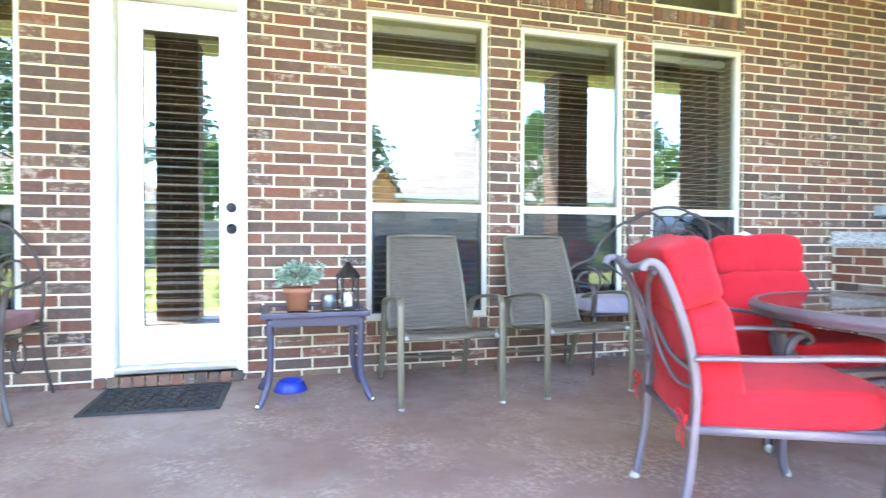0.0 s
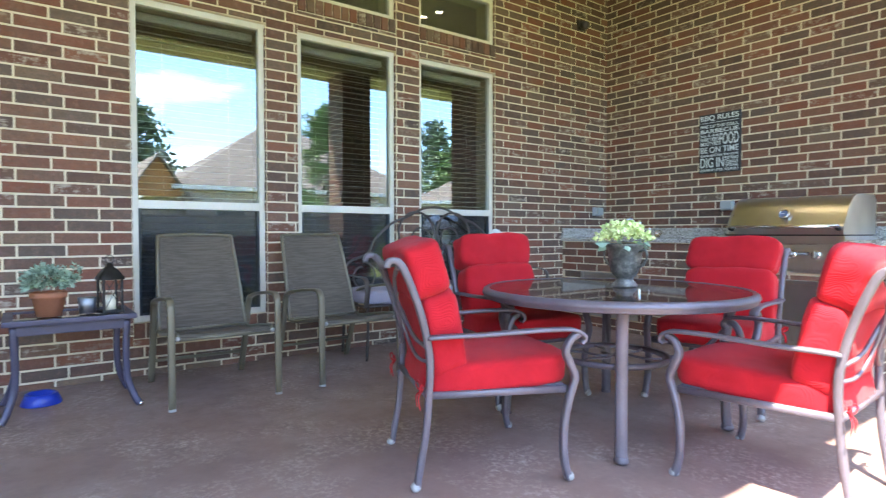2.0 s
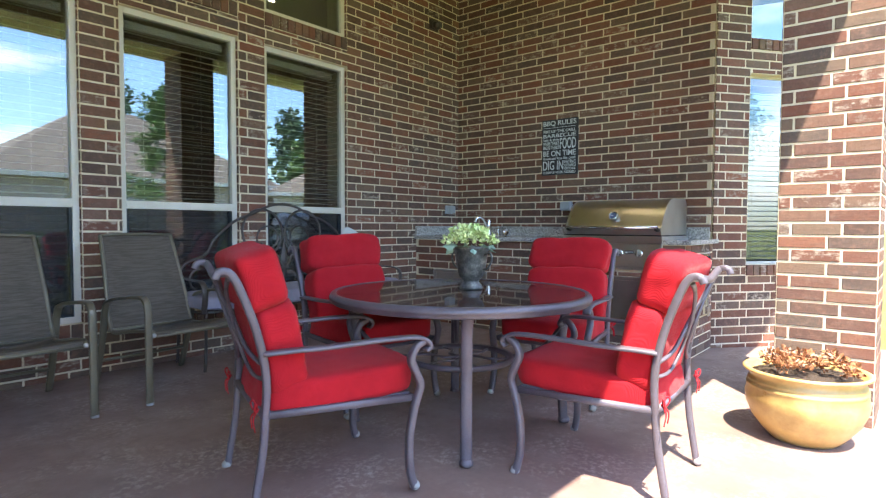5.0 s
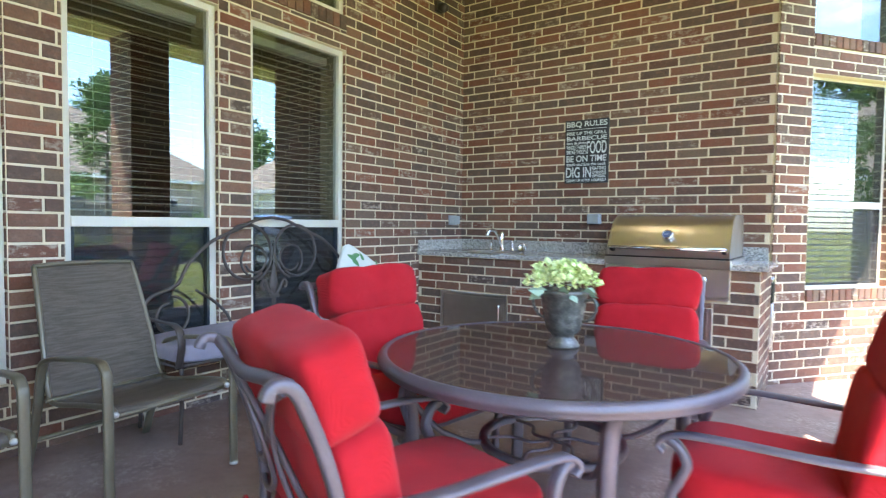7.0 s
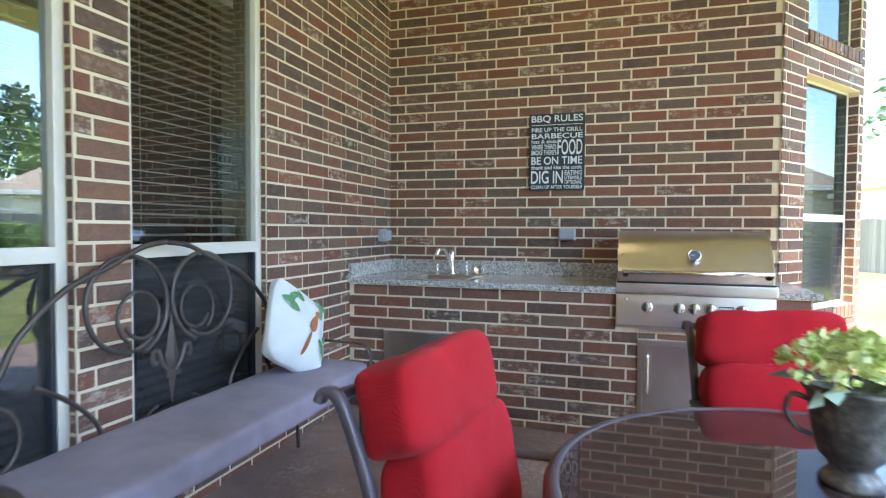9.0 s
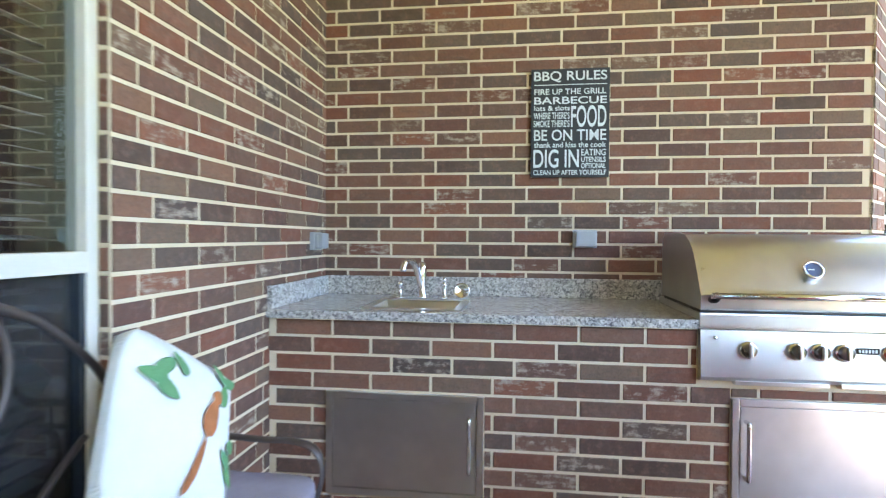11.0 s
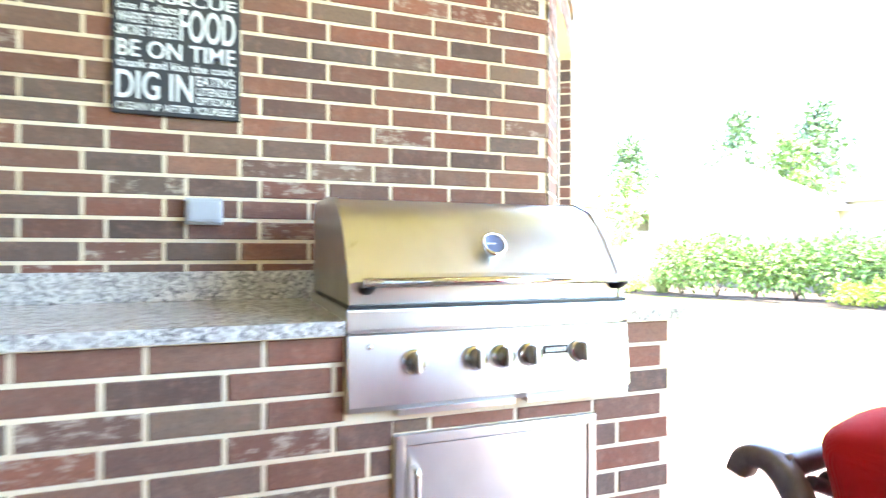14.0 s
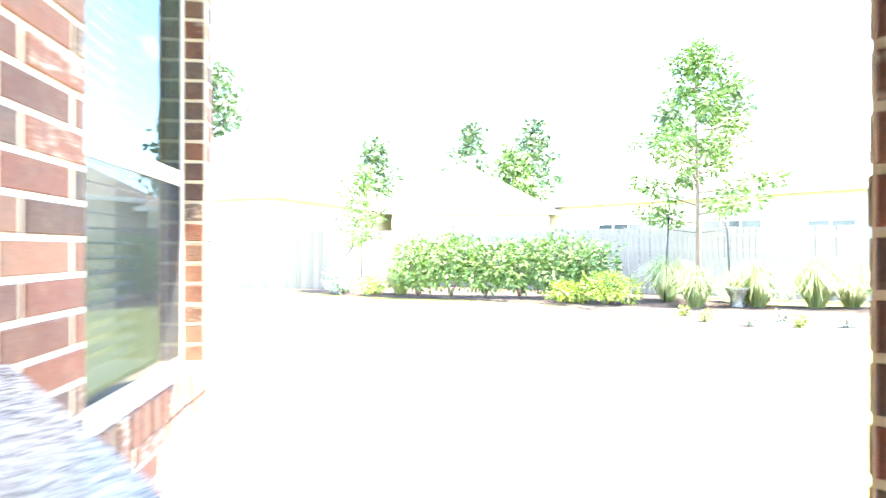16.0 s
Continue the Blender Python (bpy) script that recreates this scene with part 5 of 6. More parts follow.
ic = thing("iron_chair", at_floor(-1.73, 3.45, 180), "brown wrought iron chair with a faded rose cushion by the door", "chair")
for s in (-1, 1):
    bm = bmesh.new()
    tube(bm, [(s * 0.33, 0.30, 0.0), (s * 0.29, 0.27, 0.14), (s * 0.28, 0.265, 0.28), (s * 0.285, 0.27, 0.42), (s * 0.30, 0.30, 0.52), (s * 0.30, 0.28, 0.60), (s * 0.29, 0.20, 0.66), (s * 0.285, -0.05, 0.67), (s * 0.28, -0.25, 0.70)], 0.015, 0.006, n=8)
    part("front_leg", bm, IRON, ic)
    bm = bmesh.new()
    tube(bm, [(s * 0.31, -0.33, 0.0), (s * 0.28, -0.29, 0.2), (s * 0.27, -0.27, 0.42), (s * 0.28, -0.28, 0.62), (s * 0.25, -0.30, 0.78), (s * 0.12, -0.33, 0.96), (0, -0.34, 1.02)], 0.010, n=8)
    part("back_post", bm, IRON, ic)
    bm = bmesh.new()
    tube(bm, [(x, -0.30, z) for x, z in scroll(s * 0.12, 0.72, 0.11, 1.4, 1.57, 0.5, 18, s)], 0.008, n=7, steps=2)
    part("back_scroll", bm, IRON, ic)
    bm = bmesh.new()
    tube(bm, [(s * 0.28, y, z) for y, z in scroll(0.05, 0.30, 0.10, 1.2, 0.5, 0.5, 16, s)], 0.007, n=7, steps=2)
    part("side_scroll", bm, IRON, ic)
bm = bmesh.new()
tube(bm, [(-0.28, -0.27, 0.42), (0.28, -0.27, 0.42), (0.29, 0, 0.42), (0.28, 0.27, 0.42), (-0.28, 0.27, 0.42), (-0.29, 0, 0.42)], 0.010, n=7, closed=True, steps=3, ref=(0, 0, 1))
part("seat_frame", bm, IRON, ic)
bm = bmesh.new()
cushion(bm, 0.275, 0.27, 0.045, pose(0, 0, 0.475), 12, 6, 0.006, 5.5)
part("seat_cushion", bm, ROSE, ic, "faded rose seat cushion")

# ---- big pot by the column ----
PX, PY = 3.40, 0.035
pot = thing("glazed_planter", pose(PX, PY, floor_z(PY)), "large round ochre glazed planter with russet succulents beside the column", "planter")
bm = bmesh.new()
lathe(bm, [(0, 0), (0.15, 0), (0.165, 0.012), (0.20, 0.05), (0.245, 0.11), (0.272, 0.175), (0.278, 0.225), (0.268, 0.262), (0.272, 0.268), (0.272, 0.280), (0.262, 0.287), (0.266, 0.293), (0.264, 0.305), (0.255, 0.312), (0.262, 0.335), (0.288, 0.348), (0.290, 0.358), (0.278, 0.364), (0.255, 0.352), (0.245, 0.32), (0, 0.318)], 56)
part("pot", bm, OCHRE, pot)
bm = bmesh.new()
lathe(bm, [(0, 0.333), (0.12, 0.336), (0.25, 0.328)], 40)
part("soil", bm, SOIL, pot)
bm = bmesh.new()
for k in range(30):
    a, d = r2.uniform(0, 6.28), 0.20 * r2.random() ** 0.5
    leaves(bm, clump(r2, 26, (0.03 + d * math.cos(a), -0.02 + d * math.sin(a), 0.38 + r2.uniform(-0.02, 0.05)), 0.035, 0.03, 0.4, -0.2), r2, 0.02, 1.5, 0.0)
part("succulent", bm, SUCC, pot)


# ---- yard ----
def tree(name, x, y, h, spread, seed, mat_leaf, label, trunk=0.05, count=1500, size=0.11, low=0.3):
    r = random.Random(seed)
    t = thing(name, pose(x, y, -0.13), label, "tree", "trees beyond the porch")
    bm = bmesh.new()
    tube(bm, [(0, 0, -0.1), (r.uniform(-0.05, 0.05), r.uniform(-0.05, 0.05), h * 0.4), (r.uniform(-0.12, 0.12), r.uniform(-0.1, 0.1), h * 0.96)], trunk, n=8, taper=0.15)
    tips = []
    for k in range(int(12 + h * 2)):
        z = h * (low + (0.97 - low) * (k + r.random()) / (12 + h * 2))
        a = k * 2.4 + r.uniform(-0.4, 0.4)
        reach = spread * (1.05 - ((z / h - low) / (1 - low)) ** 1.3 * 0.85) * r.uniform(0.6, 1.1)
        e = Vector((reach * math.cos(a), reach * math.sin(a), z + reach * r.uniform(0.05, 0.45)))
        tube(bm, [(0, 0, z), e * 0.5 + Vector((0, 0, z * 0.5 - 0.04)), e], trunk * 0.28, n=5, steps=3, taper=0.3)
        tips += [(Vector((0, 0, z)).lerp(e, q), 0.5 + 0.5 * q) for q in (0.5, 0.75, 1.0)]
    part("trunk", bm, BARK, t)
    bm = bmesh.new()
    per = max(6, count // len(tips))
    for p, k in tips:
        leaves(bm, clump(r, per, p, spread * 0.20 * k + 0.08, spread * 0.13 + 0.05, 0.2), r, size, 1.7)
    part("crown", bm, mat_leaf, t)
    return t


tree("young_oak", 9.4, -12.25, 6.1, 1.65, 5, LEAF, "young staked oak with a thin open crown in the flower bed", 0.075, 7500, 0.07, 0.28)
for dx in (-0.75, 0.8):
    s = thing("tree_stake", pose(9.4 + dx * 0.7, -12.25 + dx * 0.7, -0.13), "dark leaning metal tree stake in the flower bed", "stake", "tree stakes")
    bm = bmesh.new()
    tube(bm, [(0, 0, -0.1), (-dx * 0.1, -dx * 0.1, 2.0)], 0.022, n=6)
    part("rod", bm, BLACK, s)
    bm = bmesh.new()
    tube(bm, [(-dx * 0.09, -dx * 0.09, 1.7), (-dx * 0.7, -dx * 0.7, 1.62)], 0.007, n=5)
    part("guy_strap", bm, BLACK, s)
tree("young_oak", 17.6, -8.9, 3.7, 0.95, 8, LEAF, "small staked young tree near the fence", 0.04, 1100, 0.08, 0.35)
for x, y, h, sp, sd in ((7.0, -40, 11, 2.6, 21), (3.5, -42, 12, 2.8, 22), (33, -38, 12, 2.6, 23), (40, -38, 13, 2.8, 24), (44, -30, 11, 2.6, 25), (-6, -34, 12, 2.8, 26), (40, -14, 13, 2.8, 27), (19.5, -44, 14, 2.8, 28), (24, -44, 13, 2.6, 29), (-14, -30, 12, 2.8, 30)):
    tree("pine_tree", x, y, h, sp, sd, PINE, "tall dark pine with a ragged crown behind the houses", 0.22, 1400, 0.34, 0.42)
for x, y, h, sp, sd in ((28, -29, 8, 2.4, 41), (-3.5, -22.5, 6, 2.2, 42), (-9.5, -21.5, 7, 2.4, 43)):
    tree("leafy_tree", x, y, h, sp, sd, LEAF, "full green garden tree beyond the fence", 0.14, 2600, 0.2, 0.25)


def bush(name, x, y, rx, h, seed, mat_leaf, label, count, size, group, category="shrub"):
    r = random.Random(seed)
    t = thing(name, pose(x, y, -0.13), label, category, group)
    bm = bmesh.new()
    for k in range(7):
        a = k * 0.9
        tube(bm, [(0, 0, 0), (rx * 0.3 * math.cos(a), rx * 0.3 * math.sin(a), h * 0.4), (rx * 0.6 * math.cos(a), rx * 0.6 * math.sin(a), h * 0.75)], 0.014, n=5, steps=3, taper=0.4)
    tagged(part("stems", bm, BARK, t), kind="stuff")
    bm = bmesh.new()
    for k in range(9):
        a, d = k * 2.4, rx * 0.62 * (k / 9) ** 0.5
        leaves(bm, clump(r, count // 9, (d * math.cos(a), d * math.sin(a), h * r.uniform(0.42, 0.62)), rx * 0.52, h * 0.42, 0.5), r, size, 1.6)
    part("foliage", bm, mat_leaf, t)


for k in range(6):
    f = k / 5
    bush("hedge_shrub", 15.1 - 3.5 * f, -8.8 - 2.5 * f, 0.85, 1.75 + 0.12 * math.sin(k * 2.1), 60 + k, LEAF, "dense green hedge shrub in the mulched bed", 1500, 0.075, "hedge shrubs")
bush("lime_shrub", 10.5, -10.3, 0.75, 0.80, 70, LIME, "low bright yellow green shrub at the lawn's edge", 1400, 0.05, "lime shrubs")
bush("lime_shrub", 11.35, -10.0, 0.6, 0.62, 71, LIME, "low bright yellow green shrub at the lawn's edge", 900, 0.05, "lime shrubs")
bush("lime_shrub", 16.3, -8.3, 0.45, 0.6, 72, LIME, "low bright yellow green shrub at the lawn's edge", 500, 0.05, "lime shrubs")
bush("bed_shrub", 17.3, -8.0, 0.6, 0.8, 73, SAGE, "rounded grey green shrub in the far bed", 700, 0.06, "bed shrubs")
bush("bed_shrub", 5.6, -12.6, 0.7, 0.95, 74, LEAF, "rounded green shrub in the bed", 900, 0.06, "bed shrubs")
for k, (x, y) in enumerate(((7.9, -8.7), (7.2, -8.6), (6.6, -9.0), (6.1, -9.5), (8.5, -9.3), (7.0, -9.6), (5.8, -10.2))):
    bush("bedding_plant", x, y, 0.14, 0.26, 110 + k, SAGE if k % 2 else LIME, "small young bedding plant in the mulched bed", 140, 0.03, "bedding plants", "plant")
for x, y, sd in ((-2.2, -1.3, 75), (-0.85, -1.35, 76)):
    bush("lime_shrub", x, y, 0.28, 0.5, sd, LIME, "small lime green shrub just off the patio", 420, 0.035, "lime shrubs")
for k in range(5):
    bush("bed_shrub", -2.5 - 2.4 * k, -14.6 - 0.8 * k, 0.95, 1.3, 80 + k, LEAF, "rounded green shrub along the fence", 800, 0.09, "bed shrubs")


def grass_tuft(x, y, h, n, seed):
    r = random.Random(seed)
    t = thing("ornamental_grass", pose(x, y, -0.13), "arching tuft of pale green ornamental grass in the bed", "grass", "grass tufts")
    bm = bmesh.new()
    for k in range(n):
        a, l = r.uniform(0, 6.28), h * r.uniform(0.7, 1.25)
        u = Vector((math.cos(a), math.sin(a), 0))
        s = Vector((-u.y, u.x, 0)) * 0.005
        p = u * r.uniform(0, 0.12)
        f = r.uniform(0.25, 1.0)
        q, e = p + u * l * 0.42 * f + Vector((0, 0, l * (0.85 - 0.3 * f))), p + u * l * 0.95 * f + Vector((0, 0, l * (0.95 - r.uniform(0.55, 0.8) * f)))
        va = [bm.verts.new(w) for w in (p - s, p + s, q + s, q - s)]
        bm.faces.new(va)
        bm.faces.new((va[3], va[2], bm.verts.new(e)))
    part("blades", bm, BLADE, t)


for k, (x, y) in enumerate(((9.0, -11.1), (8.1, -12.0), (7.2, -12.7), (8.6, -12.9), (6.7, -13.3), (10.0, -12.0), (15.9, -8.9))):
    grass_tuft(x, y, 0.95 + 0.12 * (k % 3), 900, 90 + k)

bm = bmesh.new()
prevs = None
rim = spline([(19.5, -7.6), (16.5, -8.0), (13.5, -9.2), (11.4, -9.6), (9.3, -8.6), (7.3, -8.1), (5.7, -9.3), (3.5, -11.8), (0, -13.8), (-6, -15.2), (-14, -17.5)], 6)
for k, p in enumerate(rim):
    q = Vector((p.x + 0.6, p.y - 4.6, 0))
    row = [bm.verts.new((p.x, p.y, -0.128)), bm.verts.new((p.x + 0.02, p.y - 0.1, -0.085)), bm.verts.new((q.x, q.y, -0.08))]
    if prevs:
        bm.faces.new((prevs[0], row[0], row[1], prevs[1]))
        bm.faces.new((prevs[1], row[1], row[2], prevs[2]))
    prevs = row
structure("mulch_bed", bm, SOIL, "dark mulched flower bed along the fence", "flower bed")
urn = thing("bed_planter", pose(8.35, -11.55, -0.09), "grey stone planter standing in the flower bed", "planter")
bm = bmesh.new()
lathe(bm, [(0, 0), (0.13, 0), (0.14, 0.05), (0.10, 0.10), (0.20, 0.36), (0.23, 0.42), (0.20, 0.42), (0, 0.36)], 20)
part("body", bm, URN, urn)

FENCE = [(26, -4.2), (18.9, -8.7), (17.6, -12.4), (12.8, -13.4), (6.0, -15.5), (-8, -19.8), (-18, -21), (-18, 5)]
rf = random.Random(6)
fi = 0
for (xa, ya), (xb, yb) in zip(FENCE, FENCE[1:]):
    L = math.hypot(xb - xa, yb - ya)
    ang = math.degrees(math.atan2(yb - ya, xb - xa))
    f = thing("fence", pose(xa, ya, -0.13, 0, 0, ang), "weathered grey wooden privacy fence", "fence", "garden fence")
    bmb = bmesh.new()
    box(bmb, 0.003, 0.137, 0, 0.018, 0.03, 1.83, 0.0)
    meb = mesh_of("board", bmb, BOARD)
    n = int(L / 0.14)
    near = fi in (1, 2, 3, 4)
    if near and n < 130:
        for k in range(n):
            o = new("board", meb)
            o.parent = f
            o.matrix_basis = pose(k * 0.14, rf.uniform(-0.004, 0.004), rf.uniform(-0.015, 0.012), 0, rf.uniform(-0.25, 0.25))
    else:
        bm = bmesh.new()
        for k in range(n):
            box(bm, k * 0.14 + 0.003, k * 0.14 + 0.137, 0, 0.018, 0.03, 1.83 + rf.uniform(-0.015, 0.012))
        tagged(part("boards", bm, BOARD, f), kind="stuff")
    for z in (0.35, 1.0, 1.62):
        bm = bmesh.new()
        box(bm, 0, L, 0.018, 0.056, z - 0.045, z + 0.045)
        part("rail", bm, BOARD, f)
    for k in range(int(L / 2.4) + 1):
        bm = bmesh.new()
        box(bm, k * 2.4 - 0.045, k * 2.4 + 0.045, 0.056, 0.146, -0.1, 1.78)
        part("post", bm, BOARD, f)
    fi += 1


def house(x, y, w, d, eave, ridge, rz, wallm, label, openings):
    """A neighbouring house: walls, hip roof with eaves, windows on its front (the -y side of its own frame is its front)."""
    hse = thing("house", pose(x, y, -0.13, 0, 0, rz), label, "house", "neighbouring houses")
    bm = bmesh.new()
    box(bm, -w / 2, w / 2, -d / 2, d / 2, -0.2, eave)
    part("wall", bm, wallm, hse)
    bm = bmesh.new()
    o, r = 0.45, max(0.5, w / 2 - d / 2)
    b = [bm.verts.new(p) for p in ((-w / 2 - o, -d / 2 - o, eave), (w / 2 + o, -d / 2 - o, eave), (w / 2 + o, d / 2 + o, eave), (-w / 2 - o, d / 2 + o, eave))]
    t = [bm.verts.new((-r, 0, ridge)), bm.verts.new((r, 0, ridge))]
    for q in ((b[0], b[1], t[1], t[0]), (b[1], b[2], t[1]), (b[2], b[3], t[0], t[1]), (b[3], b[0], t[0]), (b[3], b[2], b[1], b[0])):
        bm.faces.new(q)
    roof = part("roof", bm, ROOF, hse)
    bm = bmesh.new()
    for a in ((-w / 2 - o - 0.02, w / 2 + o + 0.02, -d / 2 - o - 0.03, -d / 2 - o), (-w / 2 - o - 0.02, w / 2 + o + 0.02, d / 2 + o, d / 2 + o + 0.03)):
        box(bm, *a, eave - 0.2, eave + 0.02)
    for a in ((-w / 2 - o - 0.03, -w / 2 - o), (w / 2 + o, w / 2 + o + 0.03)):
        box(bm, a[0], a[1], -d / 2 - o, d / 2 + o, eave - 0.2, eave + 0.02)
    part("fascia", bm, TRIM, hse)
    bm = bmesh.new()
    box(bm, r - 0.6, r - 0.1, 0.3, 0.7, ridge - 0.6, ridge + 0.35)
    part("vent", bm, TRIM, roof)
    for u, z0, ww, hh in openings:
        wo = None
        bm = bmesh.new()
        box(bm, u - ww / 2, u + ww / 2, -d / 2 - 0.05, -d / 2 - 0.003, z0, z0 + hh)
        wo = part("window", bm, TRIM, hse)
        bm = bmesh.new()
        n = max(1, round(ww / 0.8))
        for k in range(n):
            a = u - ww / 2 + 0.06 + k * (ww - 0.06) / n
            box(bm, a, a + (ww - 0.06) / n - 0.06, -d / 2 - 0.06, -d / 2 - 0.051, z0 + 0.07, z0 + hh - 0.07)
        part("pane", bm, SHADE, wo)
    return hse


near_house = house(14.2, -30.0, 15, 12, 3.6, 8.0, 180, STONEW, "tan brick neighbouring house with a brown shingle hip roof", ((-3, 0.5, 3.2, 2.0), (1.5, 0.8, 2.4, 1.7), (5, 0.9, 1.6, 1.5)))
bm = bmesh.new()
for x in (7.5, 9.7):
    box(bm, x - 0.2, x + 0.2, -6.0, -5.6, -0.2, 3.0)
part("porch_post", bm, STONEW, near_house)
bm = bmesh.new()
vs = [bm.verts.new((x, y, z)) for y in (-6.0, -5.8) for x, z in ((7.2, 3.0), (10.0, 3.0), (8.6, 5.0))]
for q in ((0, 1, 2), (5, 4, 3), (0, 3, 4, 1), (1, 4, 5, 2), (2, 5, 3, 0)):
    bm.faces.new([vs[k] for k in q])
part("gable", bm, CEDAR, near_house, "orange cedar clad gable")
for x in (7.0, 10.2):
    bm = bmesh.new()
    vs = [bm.verts.new((a, y, z + d)) for d in (0.0, 0.15) for y in (-6.4, 0.0) for a, z in ((x, 2.75), (8.6, 5.05))]
    for q in ((0, 1, 3, 2), (4, 6, 7, 5), (0, 4, 5, 1), (2, 3, 7, 6), (0, 2, 6, 4), (1, 5, 7, 3)):
        bm.faces.new([vs[k] for k in q])
    part("porch_roof", bm, ROOF, near_house)
house(32, -13, 12, 11, 3.4, 7.6, 115, SIDING, "pale stucco neighbouring house with a brown hip roof", ((-2.5, 0.9, 1.8, 1.5), (2.5, 0.9, 1.8, 1.5)))
house(27, -23, 8, 8, 3.2, 6.2, 140, SIDING, "small pale house with a white framed window", ((0, 1.2, 1.0, 1.2),))
house(-14, -36, 14, 11, 3.4, 7.4, 180, STONEW, "tan brick house with a brown roof", ((-2.5, 0.9, 1.8, 1.5), (2.5, 0.9, 1.8, 1.5)))


# ---- bricks, last ----
def brick_objects(rects, o, along, parent, limit, key, rng):
    """The nearest bricks as objects on shared meshes, the others joined."""
    rects = sorted(rects, key=key)
    near, far = rects[:limit], rects[limit:]
    al = Vector((along[0], along[1], 0)).normalized()
    out = Vector((al.y, -al.x, 0))
    turn = Matrix(((al.x, out.x, 0, 0), (al.y, out.y, 0, 0), (0, 0, 1, 0), (0, 0, 0, 1)))
    for u0, u1, z0, z1 in near:
        k = (round(u1 - u0, 3), round(z1 - z0, 3))
        if k not in BRICKS:
            vs, fs = brick_data(*k)
            me = bpy.data.meshes.new("brick")
            me.from_pydata(vs, [], [f[::-1] for f in fs])
            me.materials.append(BRICK_ONE)
            BRICKS[k] = me
        ob = new("brick", BRICKS[k])
        ob.parent = parent
        p = Vector(o) + al * u0 + out * (-0.008 + rng.uniform(-0.0015, 0.0015)) + Vector((0, 0, z0))
        ob.matrix_basis = Matrix.Translation(p) @ turn
    if far:
        joined_bricks("bricks", far, o, along, parent, rng)


BRICKS = {}
rects = courses(XW + 4.5, 0.0, CEILING, 0.07)
for h in HOLES:
    rects = clip(rects, (h[0] + 4.5, h[1] + 4.5, h[2], h[3]))
for a, b in WINDOWS:
    rects = clip(rects, (a + 4.5 - 0.0, b + 4.5 + 0.0, TR0 - 0.115, TR0))
    rects = clip(rects, (a + 4.5, b + 4.5, SILL - 0.105, SILL))
rects = clip(rects, (DOOR[0] + 4.5, DOOR[1] + 4.5, 0, 0.075))
brick_objects(rects, (-4.5, YW, 0), (1, 0), wall_back, 300, lambda r: abs(r[0] - 8.4) + 0.8 * abs(r[2] - 1.1), rng)
brick_objects(courses(YW - 1.01, -2 * BH, CEILING, 0.073), (XW, YW, 0), (0, -1), wall_right, 300, lambda r: abs(r[0] - 1.3) + abs(r[2] - 1.5), rng)
rects = courses(BAYL, -2 * BH, CEILING, 0.05)
for h in BAYH:
    rects = clip(rects, h)
    rects = clip(rects, (h[0], h[1], h[2] - 0.1, h[2]))
brick_objects(rects, BAY0, BAYD, wall_bay, 160, lambda r: abs(r[0] - 0.2) + abs(r[2] - 1.3), rng)


def rowlock(u0, u1, z0, z1, o, along, parent, proud=0.012):
    """Bricks on edge under a window."""
    n = round((u1 - u0) / 0.0735)
    w = (u1 - u0) / n
    al = Vector((along[0], along[1], 0)).normalized()
    out = Vector((al.y, -al.x, 0))
    joined_bricks("sill_bricks", [(u0 + k * w, u0 + (k + 1) * w - 0.010, z0, z1) for k in range(n)], Vector(o) + out * proud, along, parent, rng)


for a, b in WINDOWS:
    rowlock(a, b, TR0 - 0.112, TR0 - 0.006, (0, YW, 0), (1, 0), wall_back)
    rowlock(a, b, SILL - 0.10, SILL - 0.004, (0, YW, 0), (1, 0), wall_back)
rowlock(DOOR[0], DOOR[1], 0.03, 0.094, (0, YW - 0.03, 0), (1, 0), wall_back, 0.03)
for h in BAYH:
    rowlock(h[0], h[1], h[2] - 0.095, h[2] - 0.003, BAY0, BAYD, wall_bay)
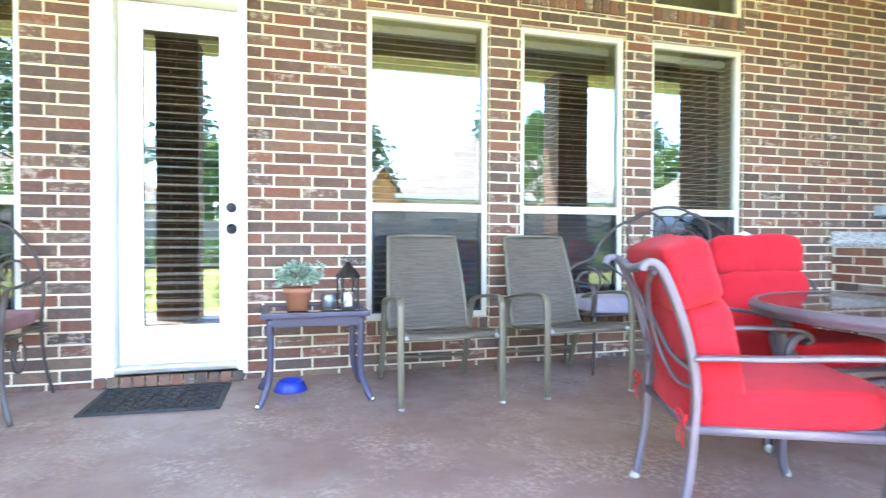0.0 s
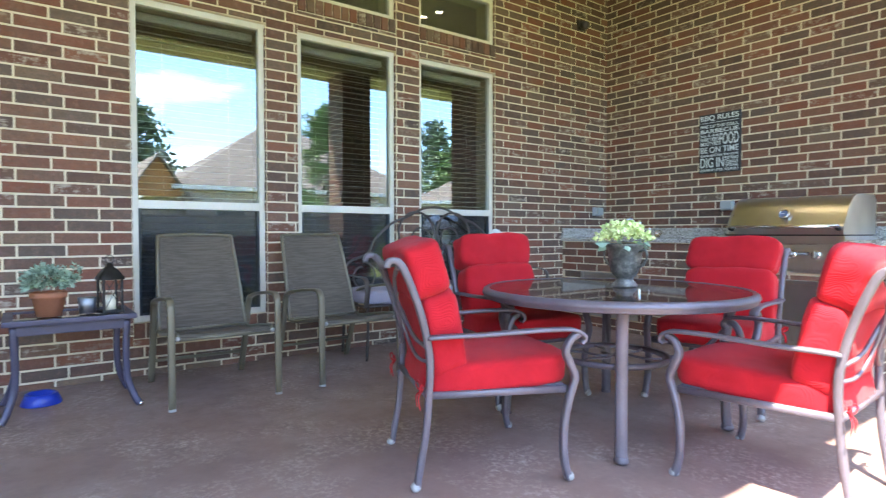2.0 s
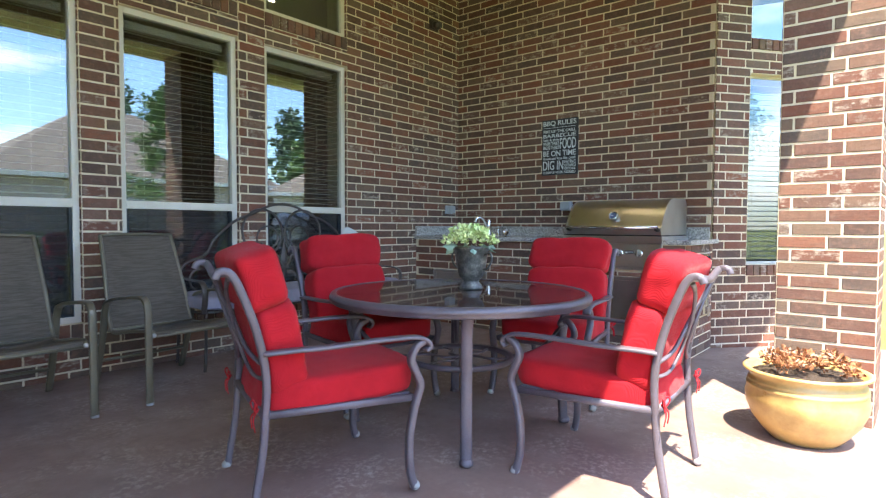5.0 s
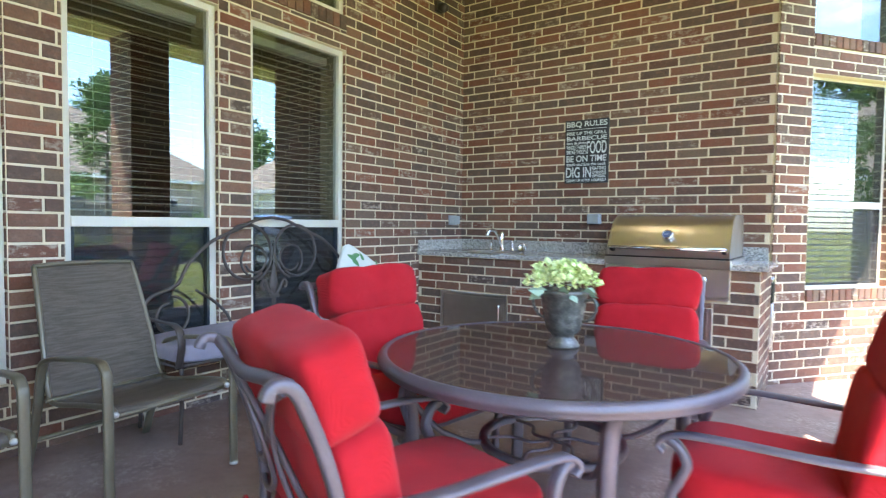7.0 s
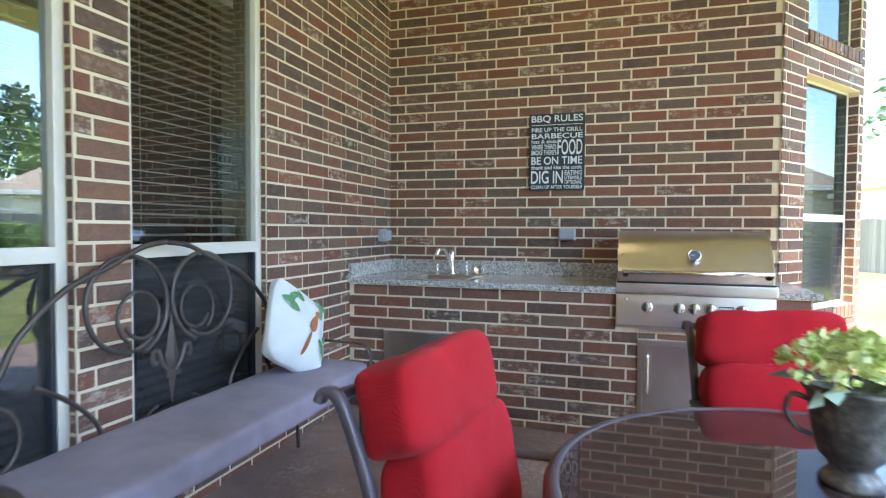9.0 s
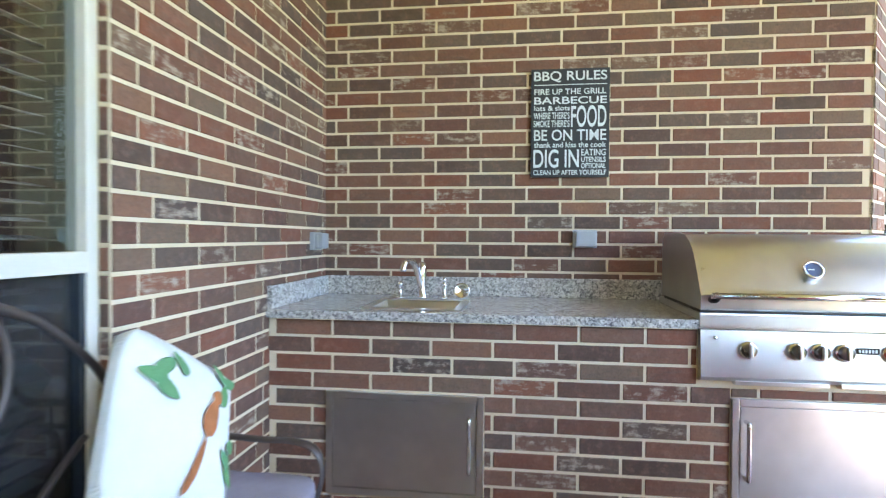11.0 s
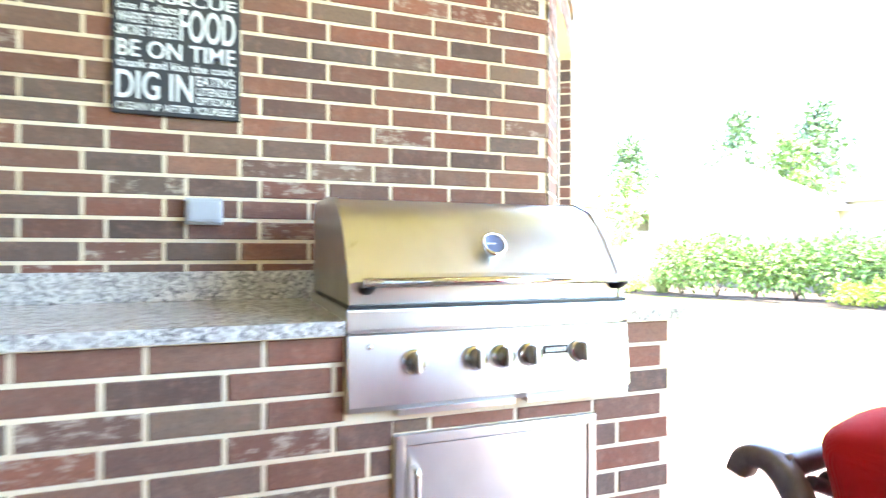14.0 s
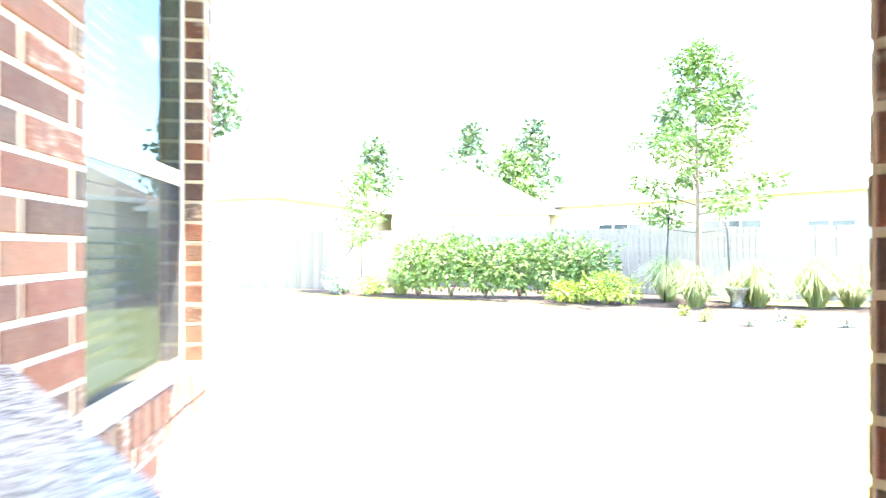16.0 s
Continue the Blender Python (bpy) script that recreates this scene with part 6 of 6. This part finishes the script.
# brick returns in the window reveals
for a, b in WINDOWS:
    for z0, z1 in ((SILL, HEAD), (TR0, TR1)):
        rr = [(0.004, YG - YW - 0.002, r0, min(r0 + BH - JOINT, z1)) for r0 in [k * BH for k in range(50)] if z0 - 0.02 < r0 < z1 - 0.03]
        joined_bricks("reveal_bricks", rr, (a - 0.004, YW, 0), (0, 1), wall_back, rng)
        joined_bricks("reveal_bricks", rr, (b + 0.004, YG, 0), (0, -1), wall_back, rng)
for h in BAYH:
    rr = [(0.004, 0.072, r0, min(r0 + BH - JOINT, h[3])) for r0 in [k * BH for k in range(50)] if h[2] - 0.02 < r0 < h[3] - 0.03]
    p = MB @ Vector((h[0] - 0.004, 0.0, 0))
    joined_bricks("reveal_bricks", rr, p, (MB.to_3x3() @ Vector((0, 1, 0))), wall_bay, rng)
    p = MB @ Vector((h[1] + 0.004, 0.075, 0))
    joined_bricks("reveal_bricks", rr, p, (MB.to_3x3() @ Vector((0, -1, 0))), wall_bay, rng)
# counter base
rects = courses(YW - 1.0, -2 * BH, CT - 0.037, 0.041, 0.26, 0.0762, 0.0487, 0.654)
for h in ((YW - 3.557, YW - 2.879, 0.13, 0.572), (YW - 1.905, YW - 1.28, 0.12, 0.609), (YW - 2.033, YW - 1.178, 0.672, 0.95)):
    rects = clip(rects, h)
brick_objects(rects, (CX, YW, 0), (0, -1), counter, 300, lambda r: -r[2], rng)
brick_objects(courses(XW - CX, -2 * BH, CT - 0.037, 0.127, 0.26, 0.0762, 0.0487, 0.654), (CX, 1.001, 0), (1, 0), counter, 100, lambda r: -r[2], rng)
for col, c in ((column_1, COL1), (column_2, COL2)):
    x0, x1, y0, y1 = c
    for o, d, l in (((x1, y1), (-1, 0), x1 - x0), ((x0, y1), (0, -1), y1 - y0), ((x0, y0), (1, 0), x1 - x0), ((x1, y0), (0, 1), y1 - y0)):
        brick_objects(courses(l, -2 * BH, 3.42, 0.0), (*o, 0), d, col, 75 if c is COL1 else 0, lambda r: r[2], rng)
